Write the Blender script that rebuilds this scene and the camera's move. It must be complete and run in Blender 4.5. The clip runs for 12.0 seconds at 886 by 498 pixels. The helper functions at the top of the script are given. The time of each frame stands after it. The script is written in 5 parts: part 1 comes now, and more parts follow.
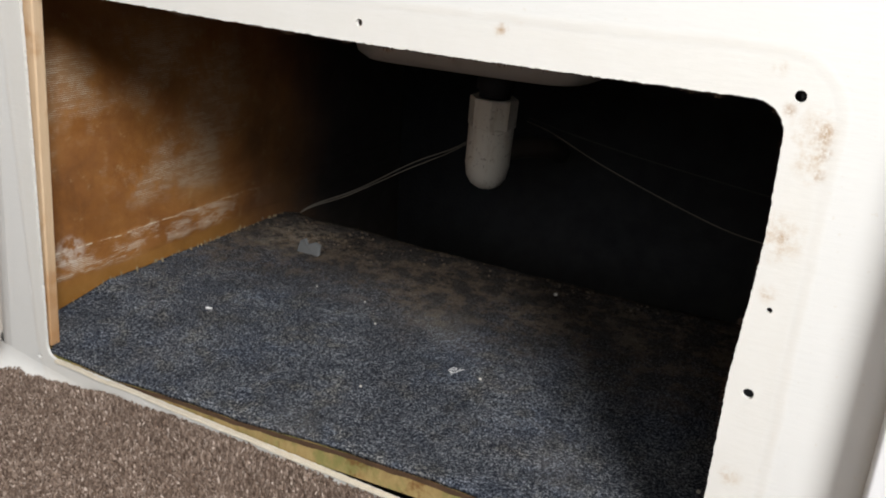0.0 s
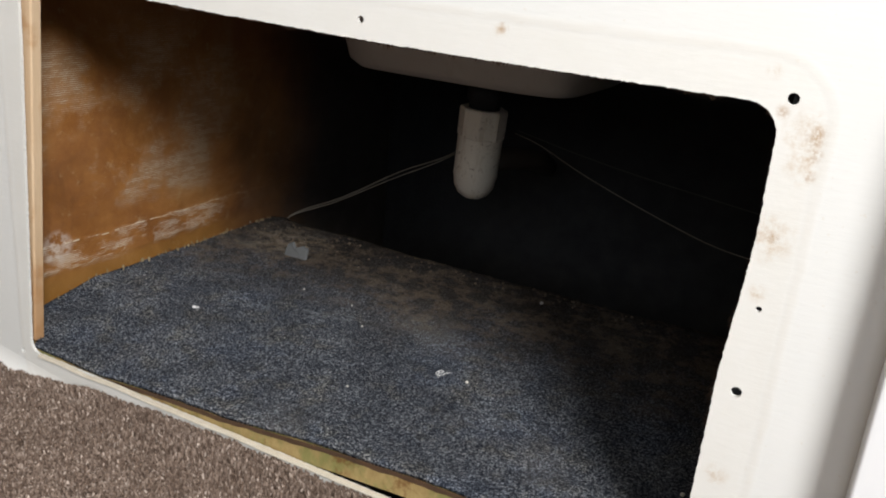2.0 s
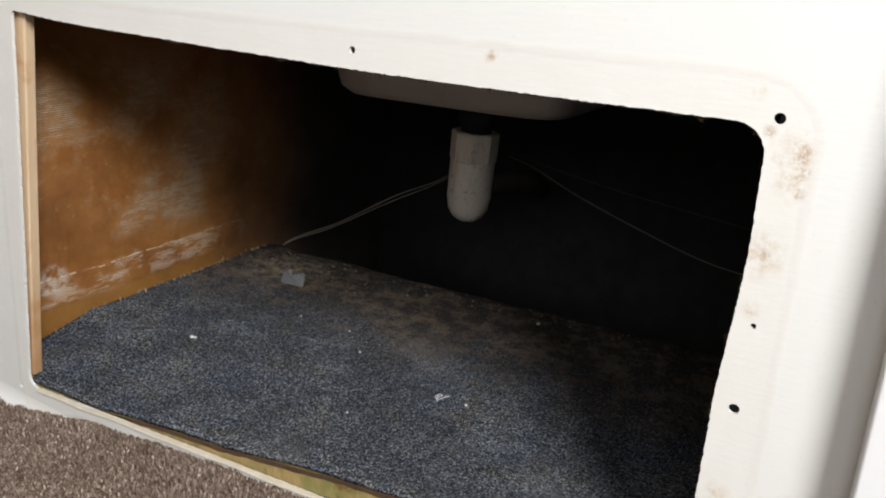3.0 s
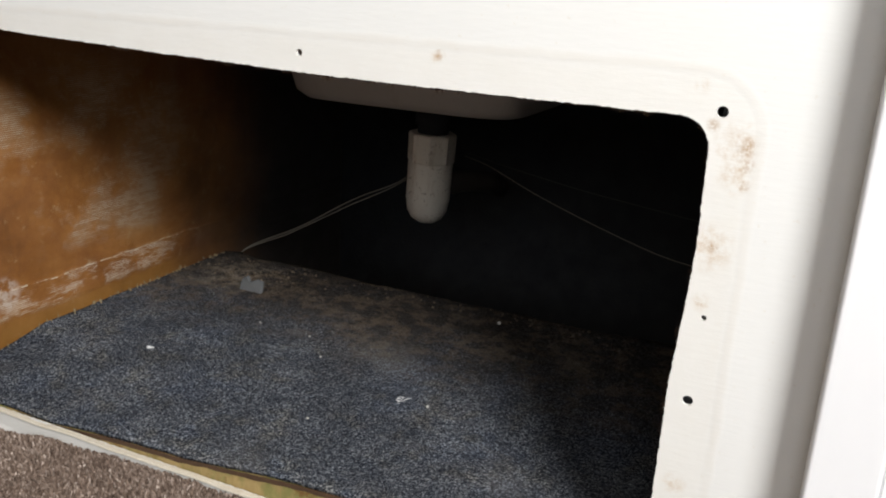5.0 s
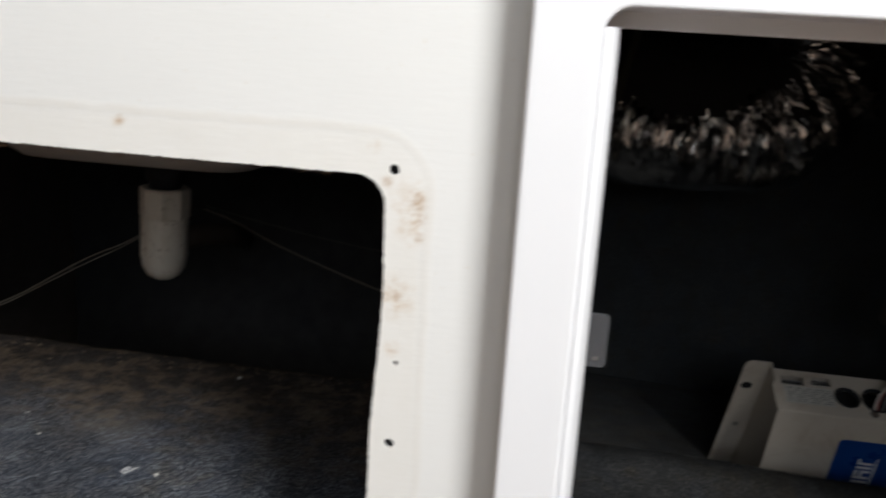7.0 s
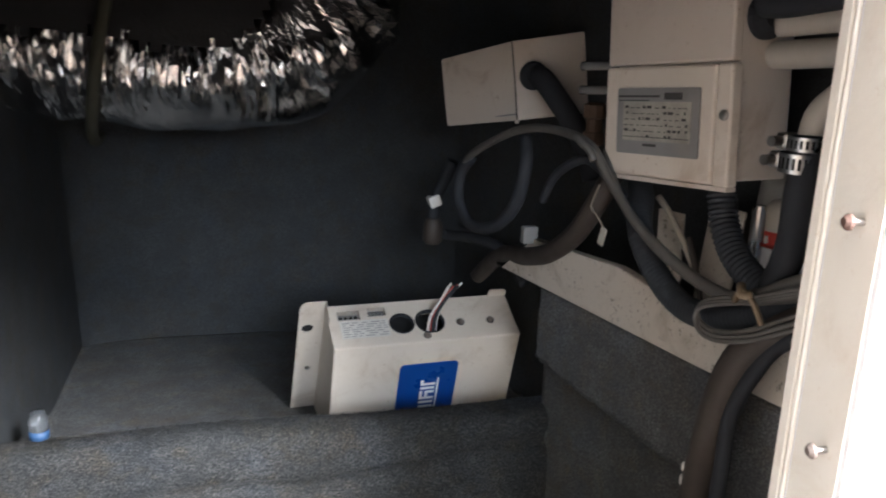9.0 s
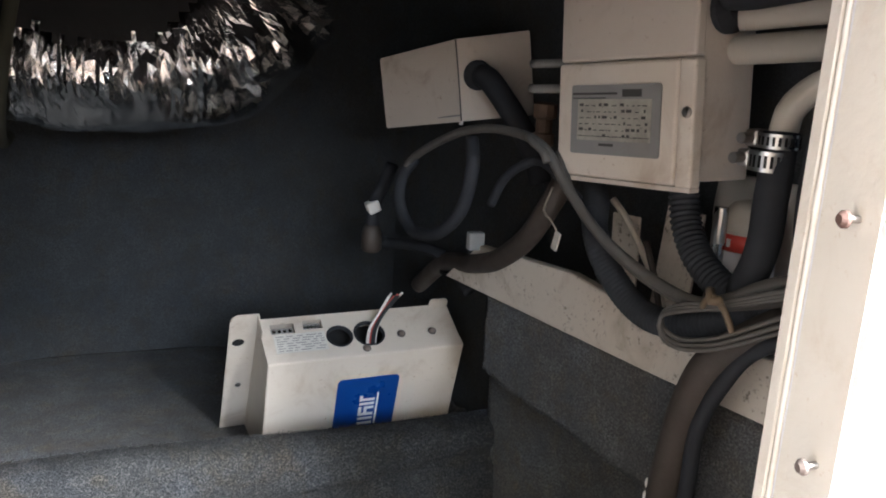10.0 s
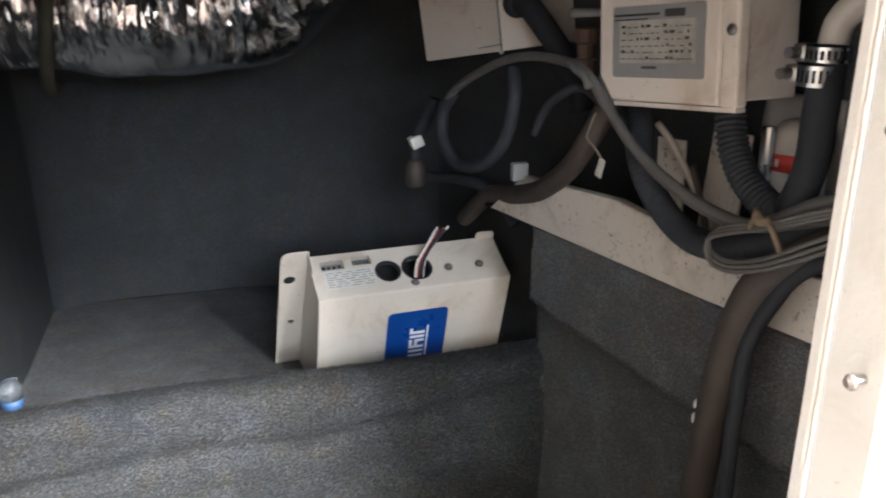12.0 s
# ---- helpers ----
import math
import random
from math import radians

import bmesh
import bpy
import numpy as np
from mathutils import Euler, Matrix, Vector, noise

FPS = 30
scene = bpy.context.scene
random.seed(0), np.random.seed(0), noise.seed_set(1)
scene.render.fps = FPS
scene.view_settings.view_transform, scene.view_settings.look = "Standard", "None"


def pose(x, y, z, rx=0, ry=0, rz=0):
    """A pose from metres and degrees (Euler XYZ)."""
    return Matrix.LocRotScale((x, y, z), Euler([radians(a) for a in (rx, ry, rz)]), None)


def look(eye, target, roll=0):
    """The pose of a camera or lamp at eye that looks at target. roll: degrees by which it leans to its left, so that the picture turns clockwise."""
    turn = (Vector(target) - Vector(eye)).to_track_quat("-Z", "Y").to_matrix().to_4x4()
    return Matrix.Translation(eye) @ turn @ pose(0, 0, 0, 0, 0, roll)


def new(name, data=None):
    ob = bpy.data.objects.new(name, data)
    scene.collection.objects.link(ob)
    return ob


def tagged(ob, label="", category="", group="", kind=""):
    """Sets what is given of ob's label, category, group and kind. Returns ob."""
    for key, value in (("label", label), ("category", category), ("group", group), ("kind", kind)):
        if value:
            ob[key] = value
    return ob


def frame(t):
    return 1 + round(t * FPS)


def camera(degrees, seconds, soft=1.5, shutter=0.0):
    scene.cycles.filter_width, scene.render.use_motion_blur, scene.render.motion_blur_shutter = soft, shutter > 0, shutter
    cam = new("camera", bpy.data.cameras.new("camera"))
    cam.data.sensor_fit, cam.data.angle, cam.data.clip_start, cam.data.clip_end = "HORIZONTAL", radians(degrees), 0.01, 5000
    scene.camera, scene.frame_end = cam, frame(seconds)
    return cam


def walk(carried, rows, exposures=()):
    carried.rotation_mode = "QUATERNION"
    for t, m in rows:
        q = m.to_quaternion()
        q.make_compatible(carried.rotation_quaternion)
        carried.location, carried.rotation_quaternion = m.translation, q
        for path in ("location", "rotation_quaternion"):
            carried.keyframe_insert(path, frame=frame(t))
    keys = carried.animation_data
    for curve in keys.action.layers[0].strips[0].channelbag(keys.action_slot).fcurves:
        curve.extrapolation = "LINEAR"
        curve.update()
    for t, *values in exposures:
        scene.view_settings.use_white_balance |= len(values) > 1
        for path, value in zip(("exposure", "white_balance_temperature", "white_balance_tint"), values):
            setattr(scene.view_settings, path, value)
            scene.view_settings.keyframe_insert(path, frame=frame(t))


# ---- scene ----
cam = camera(54.8, 12.0, 1.9, 0.4)
PATH = [
    (0, (0.051, -0.484, 0.412), (-0.827, 1.171, -0.291), 3.5),
    (0.5, (0.056, -0.493, 0.413), (-0.849, 1.154, -0.272), 3.8),
    (1, (0.054, -0.5, 0.409), (-0.853, 1.162, -0.236), 4.5),
    (1.5, (0.049, -0.5, 0.403), (-0.812, 1.181, -0.255), 5.4),
    (2, (0.048, -0.498, 0.398), (-0.797, 1.192, -0.257), 5.4),
    (2.5, (0.048, -0.5, 0.401), (-0.792, 1.201, -0.232), 4.6),
    (3, (0.049, -0.502, 0.402), (-0.796, 1.206, -0.205), 4.0),
    (5, (0.057, -0.497, 0.401), (-0.72, 1.247, -0.196), 3.1),
    (5.5, (0.063, -0.491, 0.4), (-0.671, 1.268, -0.204), 2.5),
    (6, (0.066, -0.493, 0.402), (-0.626, 1.288, -0.189), 2.7),
    (6.5, (0.076, -0.497, 0.406), (-0.501, 1.338, -0.14), 3.5),
    (6.8, (0.093, -0.493, 0.413), (-0.323, 1.396, -0.097), 3.6),
    (7, (0.111, -0.491, 0.417), (-0.195, 1.427, -0.06), 3.5),
    (7.2, (0.121, -0.488, 0.417), (-0.067, 1.451, -0.033), 3.6),
    (7.5, (0.138, -0.468, 0.419), (0.136, 1.479, -0.035), 4.3),
    (7.7, (0.152, -0.446, 0.414), (0.291, 1.49, -0.07), 4.7),
    (9.3, (0.2956, -0.3587, 0.4186), (0.849, 1.4686, -0.1769), 2.1),
    (9.5, (0.2901, -0.3425, 0.4086), (0.9218, 1.4709, -0.1507), 3.1),
    (10, (0.281, -0.3269, 0.3985), (0.9118, 1.4837, -0.1702), 2.3),
    (10.5, (0.2843, -0.3255, 0.3973), (0.9141, 1.4716, -0.214), 1.6),
    (11, (0.2849, -0.327, 0.396), (0.9136, 1.4658, -0.2288), 1.2),
    (11.5, (0.2918, -0.3266, 0.3904), (0.919, 1.4438, -0.2968), -0.1),
    (12, (0.2817, -0.3331, 0.3952), (0.7947, 1.4649, -0.3147), -0.6),
]
EXPOSURES = [(0.0, -0.08, 6350, 10), (5.8, -0.10, 6350, 10), (6.5, -0.32, 6300, 10), (7.7, -0.24, 6200, 10), (9.3, 2.75, 5850, 10), (10.0, 2.64, 5880, 10), (11.5, 2.57, 5900, 10), (12.0, 2.84, 5950, 10)]
walk(cam, [(t, look(eye, target, roll)) for t, eye, target, roll in PATH], EXPOSURES)

# ---- daylight ----
world = bpy.data.worlds.new("world")
scene.world = world
world.use_nodes = True
wn = world.node_tree.nodes
sky = wn.new("ShaderNodeTexSky")
sky.sky_type, sky.sun_disc = "NISHITA", False
sky.sun_elevation, sky.sun_rotation = radians(40), radians(140)
wn["Background"].inputs[1].default_value = 0.1
world.node_tree.links.new(sky.outputs[0], wn["Background"].inputs[0])

def window_light(name, power, at, size, aim, tint):
    data = bpy.data.lights.new(name, "AREA")
    data.shape, data.size, data.size_y, data.energy, data.color = "RECTANGLE", size[0], size[1], power, tint
    ob = new(name, data)
    ob.matrix_world = look(at, aim)
    return ob


window_light("window_daylight", 72, (1.11, -1.18, 1.36), (0.66, 0.60), (-0.2, -0.25, 0.45), (1.0, 0.985, 0.96))
# fill lamp added behind the camera to brighten the lockers from the front
window_light("fill_daylight", 12.0, (0.42, -2.59, 1.2), (1.0, 0.7), (0.35, 0.0, 0.6), (0.95, 0.98, 1.0))


# ---- mesh helpers ----
def finish(name, bm, material, smooth=False):
    bmesh.ops.recalc_face_normals(bm, faces=bm.faces[:])
    me = bpy.data.meshes.new(name)
    bm.to_mesh(me)
    bm.free()
    me.materials.append(material)
    if smooth:
        for p in me.polygons:
            p.use_smooth = True
    return me


def part(name, bm, material, parent, label="", smooth=False):
    ob = new(name, finish(name, bm, material, smooth))
    ob.parent = parent
    if label:
        tagged(ob, label)
    return ob


def solid(name, bm, material, label, category, kind="", smooth=False, group=""):
    """A thing that is one mesh, with its origin at the middle of its base."""
    lo = Vector([min(v.co[i] for v in bm.verts) for i in range(3)])
    hi = Vector([max(v.co[i] for v in bm.verts) for i in range(3)])
    base = Vector(((lo.x + hi.x) / 2, (lo.y + hi.y) / 2, lo.z))
    bmesh.ops.translate(bm, verts=bm.verts[:], vec=-base)
    ob = new(name, finish(name, bm, material, smooth))
    ob.location = base
    return tagged(ob, label, category, group, kind)


def thing(name, label, category, m=None, kind="", group=""):
    ob = new(name)
    ob.empty_display_size = 0.02
    if m is not None:
        ob.matrix_world = m
    return tagged(ob, label, category, group, kind)


def box(lo, hi, bevel=0.0, segments=2, bm=None):
    bm = bm or bmesh.new()
    made = bmesh.ops.create_cube(bm, size=1.0)["verts"]
    for v in made:
        v.co = Vector([lo[i] + (v.co[i] + 0.5) * (hi[i] - lo[i]) for i in range(3)])
    if bevel:
        edges = list({e for v in made for e in v.link_edges})
        bmesh.ops.bevel(bm, geom=edges, offset=bevel, segments=segments, profile=0.5, affect="EDGES")
    return bm


def disc(at, axis, r, depth, seg=16, bm=None, r2=None):
    """A cylinder or cone whose base centre is at, along axis."""
    bm = bm or bmesh.new()
    turn = Vector(axis).normalized().to_track_quat("Z", "Y").to_matrix().to_4x4()
    m = Matrix.Translation(Vector(at) + Vector(axis).normalized() * depth / 2) @ turn
    bmesh.ops.create_cone(bm, cap_ends=True, segments=seg, radius1=r, radius2=r if r2 is None else r2, depth=depth, matrix=m)
    return bm


def spline(points, step):
    """A smooth line through the points, at about even steps."""
    p = [Vector(q) for q in points]
    p = [2 * p[0] - p[1]] + p + [2 * p[-1] - p[-2]]
    out = []
    for a, b, c, d in zip(p, p[1:], p[2:], p[3:]):
        n = max(2, int((c - b).length / step))
        for i in range(n):
            t = i / n
            out.append(0.5 * (2 * b + (c - a) * t + (2 * a - 5 * b + 4 * c - d) * t * t + (3 * b - a - 3 * c + d) * t ** 3))
    return out + [p[-2]]


def tube(points, r, seg=12, step=0.008, radius=None, bm=None):
    """A hose along a smooth line; radius(s) may vary along its length s."""
    bm = bm or bmesh.new()
    line = spline(points, step)
    side, s, rings = None, 0.0, []
    for i, c in enumerate(line):
        ahead = (line[min(i + 1, len(line) - 1)] - line[max(i - 1, 0)]).normalized()
        if side is None:
            side = ahead.orthogonal().normalized()
        side = (side - ahead * side.dot(ahead)).normalized()
        up = ahead.cross(side)
        if i:
            s += (c - line[i - 1]).length
        rr = radius(s) if radius else r
        rings.append([bm.verts.new(c + rr * (math.cos(a) * side + math.sin(a) * up)) for a in (2 * math.pi * k / seg for k in range(seg))])
    for a, b in zip(rings, rings[1:]):
        for k in range(seg):
            bm.faces.new((a[k], a[(k + 1) % seg], b[(k + 1) % seg], b[k]))
    bm.faces.new(rings[0]), bm.faces.new(rings[-1])
    return bm


def lathe(profile, seg=32, sides=None, bm=None):
    """A turned body round z from (radius, height) pairs."""
    bm = bm or bmesh.new()
    rings = []
    for r, z in profile:
        rings.append([bm.verts.new((r * math.cos(2 * math.pi * k / seg), r * math.sin(2 * math.pi * k / seg), z)) for k in range(seg)])
    for a, b in zip(rings, rings[1:]):
        for k in range(seg):
            bm.faces.new((a[k], a[(k + 1) % seg], b[(k + 1) % seg], b[k]))
    bm.faces.new(rings[0]), bm.faces.new(rings[-1])
    return bm


def rounded(x0, x1, z0, z1, radii, step=0.0, rough=0.0, seed=0):
    """A rounded rectangle, counterclockwise, from the lower left; radii at lower left, lower right, upper right, upper left."""
    out = []
    for (cx, cz), r, a0 in (((x0, z0), radii[0], 180), ((x1, z0), radii[1], 270), ((x1, z1), radii[2], 0), ((x0, z1), radii[3], 90)):
        sx, sz = (1 if cx == x0 else -1), (1 if cz == z0 else -1)
        n = 6 if r > 0 else 0
        for k in range(n + 1):
            a = radians(a0 + 90 * (k / n if n else 0.5))
            out.append((cx + sx * r + r * math.cos(a), cz + sz * r + r * math.sin(a)) if r > 0 else (cx, cz))
    if step:
        fine = []
        for (ax, az), (bx, bz) in zip(out, out[1:] + out[:1]):
            n = max(1, int(math.hypot(bx - ax, bz - az) / step))
            fine += [(ax + (bx - ax) * k / n, az + (bz - az) * k / n) for k in range(n)]
        rng = random.Random(seed)
        out = [(x + rough * (noise.noise((x * 160, z * 160, seed)) + 0.7 * rng.uniform(-1, 1)), z + rough * (noise.noise((x * 160, z * 160, seed + 9)) + 0.7 * rng.uniform(-1, 1))) for x, z in fine]
    return out


def circle(x, z, r, n=12):
    return [(x + r * math.cos(2 * math.pi * k / n), z + r * math.sin(2 * math.pi * k / n)) for k in range(n)]


def plate(outer, holes, y0, y1):
    """A sheet in x and z with holes cut through, from y0 (front) to y1."""
    bm = bmesh.new()
    edges = []
    for loop in [outer] + holes:
        vs = [bm.verts.new((x, y0, z)) for x, z in loop]
        edges += [bm.edges.new((a, b)) for a, b in zip(vs, vs[1:] + vs[:1])]
    bmesh.ops.triangle_fill(bm, use_beauty=True, use_dissolve=False, edges=edges)
    made = bmesh.ops.extrude_face_region(bm, geom=bm.faces[:])["geom"]
    bmesh.ops.translate(bm, verts=[g for g in made if isinstance(g, bmesh.types.BMVert)], vec=(0, y1 - y0, 0))
    return bm


def sheet(x0, x1, y0, y1, nx, ny, height, thick=0.0, keep=None):
    """A cloth-like sheet over a grid, with its height by place; thick closes it below."""
    bm = bmesh.new()
    top = [[bm.verts.new((*(p := (x0 + (x1 - x0) * i / nx, y0 + (y1 - y0) * j / ny)), height(*p))) for i in range(nx + 1)] for j in range(ny + 1)]
    for j in range(ny):
        for i in range(nx):
            quad = (top[j][i], top[j][i + 1], top[j + 1][i + 1], top[j + 1][i])
            if keep is None or keep(*((quad[0].co + quad[2].co) / 2).xy):
                bm.faces.new(quad)
    loose = [v for v in bm.verts if not v.link_faces]
    bmesh.ops.delete(bm, geom=loose, context="VERTS")
    if thick:
        made = bmesh.ops.extrude_face_region(bm, geom=bm.faces[:])["geom"]
        bmesh.ops.translate(bm, verts=[g for g in made if isinstance(g, bmesh.types.BMVert)], vec=(0, 0, -thick))
    return bm


# ---- materials ----
class Paint:
    """A small helper to wire up a procedural material."""

    def __init__(self, name, rough=0.5, metal=0.0, spec=0.5):
        self.mat = bpy.data.materials.new(name)
        self.mat.use_nodes = True
        self.tree = self.mat.node_tree
        self.out = self.tree.nodes["Principled BSDF"]
        self.out.inputs["Roughness"].default_value = rough
        self.out.inputs["Metallic"].default_value = metal
        self.out.inputs["Specular IOR Level"].default_value = spec
        self.where = self.tree.nodes.new("ShaderNodeNewGeometry").outputs["Position"]

    def link(self, a, b):
        self.tree.links.new(a, b)

    def put(self, socket, value):
        if isinstance(value, bpy.types.NodeSocket):
            self.link(value, socket)
        else:
            socket.default_value = value

    def local(self):
        self.where = self.tree.nodes.new("ShaderNodeTexCoord").outputs["Object"]
        return self

    def scaled(self, sx, sy, sz):
        n = self.tree.nodes.new("ShaderNodeMapping")
        self.link(self.where, n.inputs["Vector"])
        n.inputs["Scale"].default_value = (sx, sy, sz)
        return n.outputs[0]

    def noise(self, scale, detail=4, rough=0.55, vec=None, distort=0.0):
        n = self.tree.nodes.new("ShaderNodeTexNoise")
        n.inputs["Scale"].default_value, n.inputs["Detail"].default_value = scale, detail
        n.inputs["Roughness"].default_value, n.inputs["Distortion"].default_value = rough, distort
        self.link(vec or self.where, n.inputs["Vector"])
        return n.outputs["Fac"]

    def cells(self, scale, vec=None, feature="F1", out="Distance"):
        n = self.tree.nodes.new("ShaderNodeTexVoronoi")
        n.feature = feature
        n.inputs["Scale"].default_value = scale
        self.link(vec or self.where, n.inputs["Vector"])
        return n.outputs[out]

    def wave(self, scale, axis="Z", distort=1.0, vec=None):
        n = self.tree.nodes.new("ShaderNodeTexWave")
        n.bands_direction = axis
        n.inputs["Scale"].default_value, n.inputs["Distortion"].default_value = scale, distort
        n.inputs["Detail"].default_value, n.inputs["Detail Scale"].default_value = 3, 2.0
        self.link(vec or self.where, n.inputs["Vector"])
        return n.outputs["Fac"]

    def ramp(self, fac, *stops):
        n = self.tree.nodes.new("ShaderNodeValToRGB")
        while len(n.color_ramp.elements) < len(stops):
            n.color_ramp.elements.new(0.5)
        for e, (p, c) in zip(n.color_ramp.elements, stops):
            e.position = p
            e.color = (*c, 1) if isinstance(c, tuple) else (c, c, c, 1)
        self.link(fac, n.inputs[0])
        return n.outputs[0]

    def mix(self, fac, a, b, how="MIX"):
        n = self.tree.nodes.new("ShaderNodeMix")
        n.data_type, n.blend_type = "RGBA", how
        self.put(n.inputs[0], fac)
        for s, v in ((n.inputs[6], a), (n.inputs[7], b)):
            self.put(s, (*v, 1) if isinstance(v, tuple) else v)
        return n.outputs[2]

    def math(self, how, a, b=0.0, c=0.0):
        n = self.tree.nodes.new("ShaderNodeMath")
        n.operation = how
        for s, v in zip(n.inputs, (a, b, c)):
            self.put(s, v)
        return n.outputs[0]

    def xyz(self):
        n = self.tree.nodes.new("ShaderNodeSeparateXYZ")
        self.link(self.where, n.inputs[0])
        return n.outputs

    def step(self, value, lo, hi):
        """0 below lo and 1 above hi, smooth between."""
        n = self.tree.nodes.new("ShaderNodeMapRange")
        n.interpolation_type = "SMOOTHSTEP"
        self.put(n.inputs[0], value)
        n.inputs[1].default_value, n.inputs[2].default_value = lo, hi
        return n.outputs[0]

    def near(self, x, z, r, soft=0.5, y=None, wild=1.6):
        """1 within r of a place on a wall, fading out."""
        s = self.xyz()
        d = self.math("ADD", self.math("POWER", self.math("SUBTRACT", s[0], x), 2), self.math("POWER", self.math("SUBTRACT", s[2 if y is None else 1], z if y is None else y), 2))
        d = self.math("ADD", self.math("SQRT", d), self.math("MULTIPLY", self.math("SUBTRACT", self.noise(0.9 / r, 4, 0.7), 0.5), wild * r))
        return self.step(d, r * (1 + soft), r * (1 - soft))

    def colour(self, value):
        self.put(self.out.inputs["Base Color"], (*value, 1) if isinstance(value, tuple) else value)
        return self

    def gloss(self, value):
        self.put(self.out.inputs["Roughness"], value)
        return self

    def bump(self, height, distance=0.001, strength=1.0):
        n = self.tree.nodes.new("ShaderNodeBump")
        n.inputs["Strength"].default_value, n.inputs["Distance"].default_value = strength, distance
        self.link(height, n.inputs["Height"])
        if self.out.inputs["Normal"].links:
            self.link(self.out.inputs["Normal"].links[0].from_socket, n.inputs["Normal"])
        self.link(n.outputs[0], self.out.inputs["Normal"])
        return self


def gelcoat_paint():
    """Old white gelcoat: faintly cream, with the stained print of a hatch flange round the sawn opening."""
    p = Paint("white_gelcoat", 0.35)
    s = p.xyz()
    # distance outside the rounded opening
    dx = p.math("MAXIMUM", p.math("SUBTRACT", p.math("ABSOLUTE", p.math("SUBTRACT", s[0], -0.316)), 0.302), 0.0)
    dz = p.math("MAXIMUM", p.math("SUBTRACT", p.math("ABSOLUTE", p.math("SUBTRACT", s[2], 0.16)), 0.166), 0.0)
    d = p.math("SQRT", p.math("ADD", p.math("POWER", dx, 2), p.math("POWER", dz, 2)))
    d = p.math("ADD", d, p.math("MULTIPLY", p.math("SUBTRACT", p.noise(30), 0.5), 0.006))
    band = p.math("SUBTRACT", 1.0, p.step(d, 0.030, 0.040))
    base = p.mix(p.noise(3.0, 3), (0.70, 0.698, 0.672), (0.75, 0.752, 0.738))
    base = p.mix(p.math("MULTIPLY", p.step(p.noise(220, 2), 0.66, 0.72), 0.25), base, (0.62, 0.56, 0.46))
    worn = p.mix(p.noise(26, 5, 0.65), (0.665, 0.645, 0.595), (0.742, 0.737, 0.712))
    specks = p.math("MULTIPLY", p.step(p.noise(75, 6, 0.7), 0.64, 0.76), p.step(p.noise(14, 2), 0.52, 0.70))
    worn = p.mix(p.math("MULTIPLY", specks, 0.5), worn, (0.52, 0.36, 0.20))
    rust = 0.0
    for x, z, r in ((0.013, 0.322, 0.010), (0.014, 0.306, 0.008), (0.004, 0.262, 0.010), (-0.176, 0.356, 0.003), (0.004, 0.228, 0.004), (-0.012, 0.353, 0.003), (0.004, 0.105, 0.005)):
        rust = p.math("MAXIMUM", rust, p.near(x, z, r, 1.0, wild=0.8))
    rust = p.math("MULTIPLY", rust, p.step(p.noise(120, 6, 0.8), 0.38, 0.68))
    worn = p.mix(p.math("MULTIPLY", rust, 0.72), worn, (0.43, 0.255, 0.085))
    spots = 0.0
    for x, z, r in ((0.0165, 0.322, 0.0045), (0.0185, 0.312, 0.0035), (-0.0035, 0.3325, 0.0030), (-0.174, 0.357, 0.0025), (0.006, 0.262, 0.0025), (0.018, 0.300, 0.0025)):
        spots = p.math("MAXIMUM", spots, p.near(x, z, r, 1.0, wild=2.4))
    spots = p.math("MULTIPLY", spots, p.step(p.noise(300, 5, 0.75), 0.40, 0.58))
    worn = p.mix(p.math("MULTIPLY", spots, 0.85), worn, (0.34, 0.18, 0.05))
    col = p.mix(p.math("MULTIPLY", band, 0.85), base, worn)
    rim = p.math("MULTIPLY", p.step(d, 0.033, 0.037), p.math("SUBTRACT", 1.0, p.step(d, 0.038, 0.042)))
    col = p.mix(p.math("MULTIPLY", rim, p.math("MULTIPLY", p.noise(40), 0.35)), col, (0.60, 0.54, 0.45))
    p.colour(col)
    p.gloss(p.mix(band, (0.32, 0.32, 0.32), (0.6, 0.6, 0.6)))
    p.bump(p.noise(9, 3), 0.0015, 0.35)
    p.bump(p.noise(60, 4, vec=p.scaled(1, 1, 5)), 0.0005, 0.28)
    p.bump(rim, 0.0004, 0.3)
    p.bump(p.math("MULTIPLY", p.noise(420, 3), band), 0.00012, 0.4)
    return p.mat


def plain_paint(name, a, b, rough, bump=0.0004, scale=6.0, dirt=0.0, dirt_colour=(0.25, 0.18, 0.1), metal=0.0, spec=0.5):
    """Paint or plastic: two close tones, fine relief, and specks of dirt."""
    p = Paint(name, rough, metal, spec).local()
    col = p.mix(p.noise(scale, 4), a, b)
    if dirt:
        grime = p.math("MULTIPLY", p.step(p.noise(170, 5, 0.7), 0.60, 0.70), p.step(p.noise(18, 3), 0.42, 0.62))
        smear = p.math("MULTIPLY", p.step(p.noise(13, 6, 0.68, distort=0.6), 0.50, 0.76), 0.6)
        col = p.mix(p.math("MULTIPLY", p.math("MAXIMUM", grime, smear), dirt), col, dirt_colour)
    p.colour(col)
    p.gloss(p.ramp(p.noise(25, 3), (0.3, rough * 0.85), (0.7, min(1.0, rough * 1.2))))
    p.bump(p.noise(160, 3), bump, 0.6)
    return p.mat


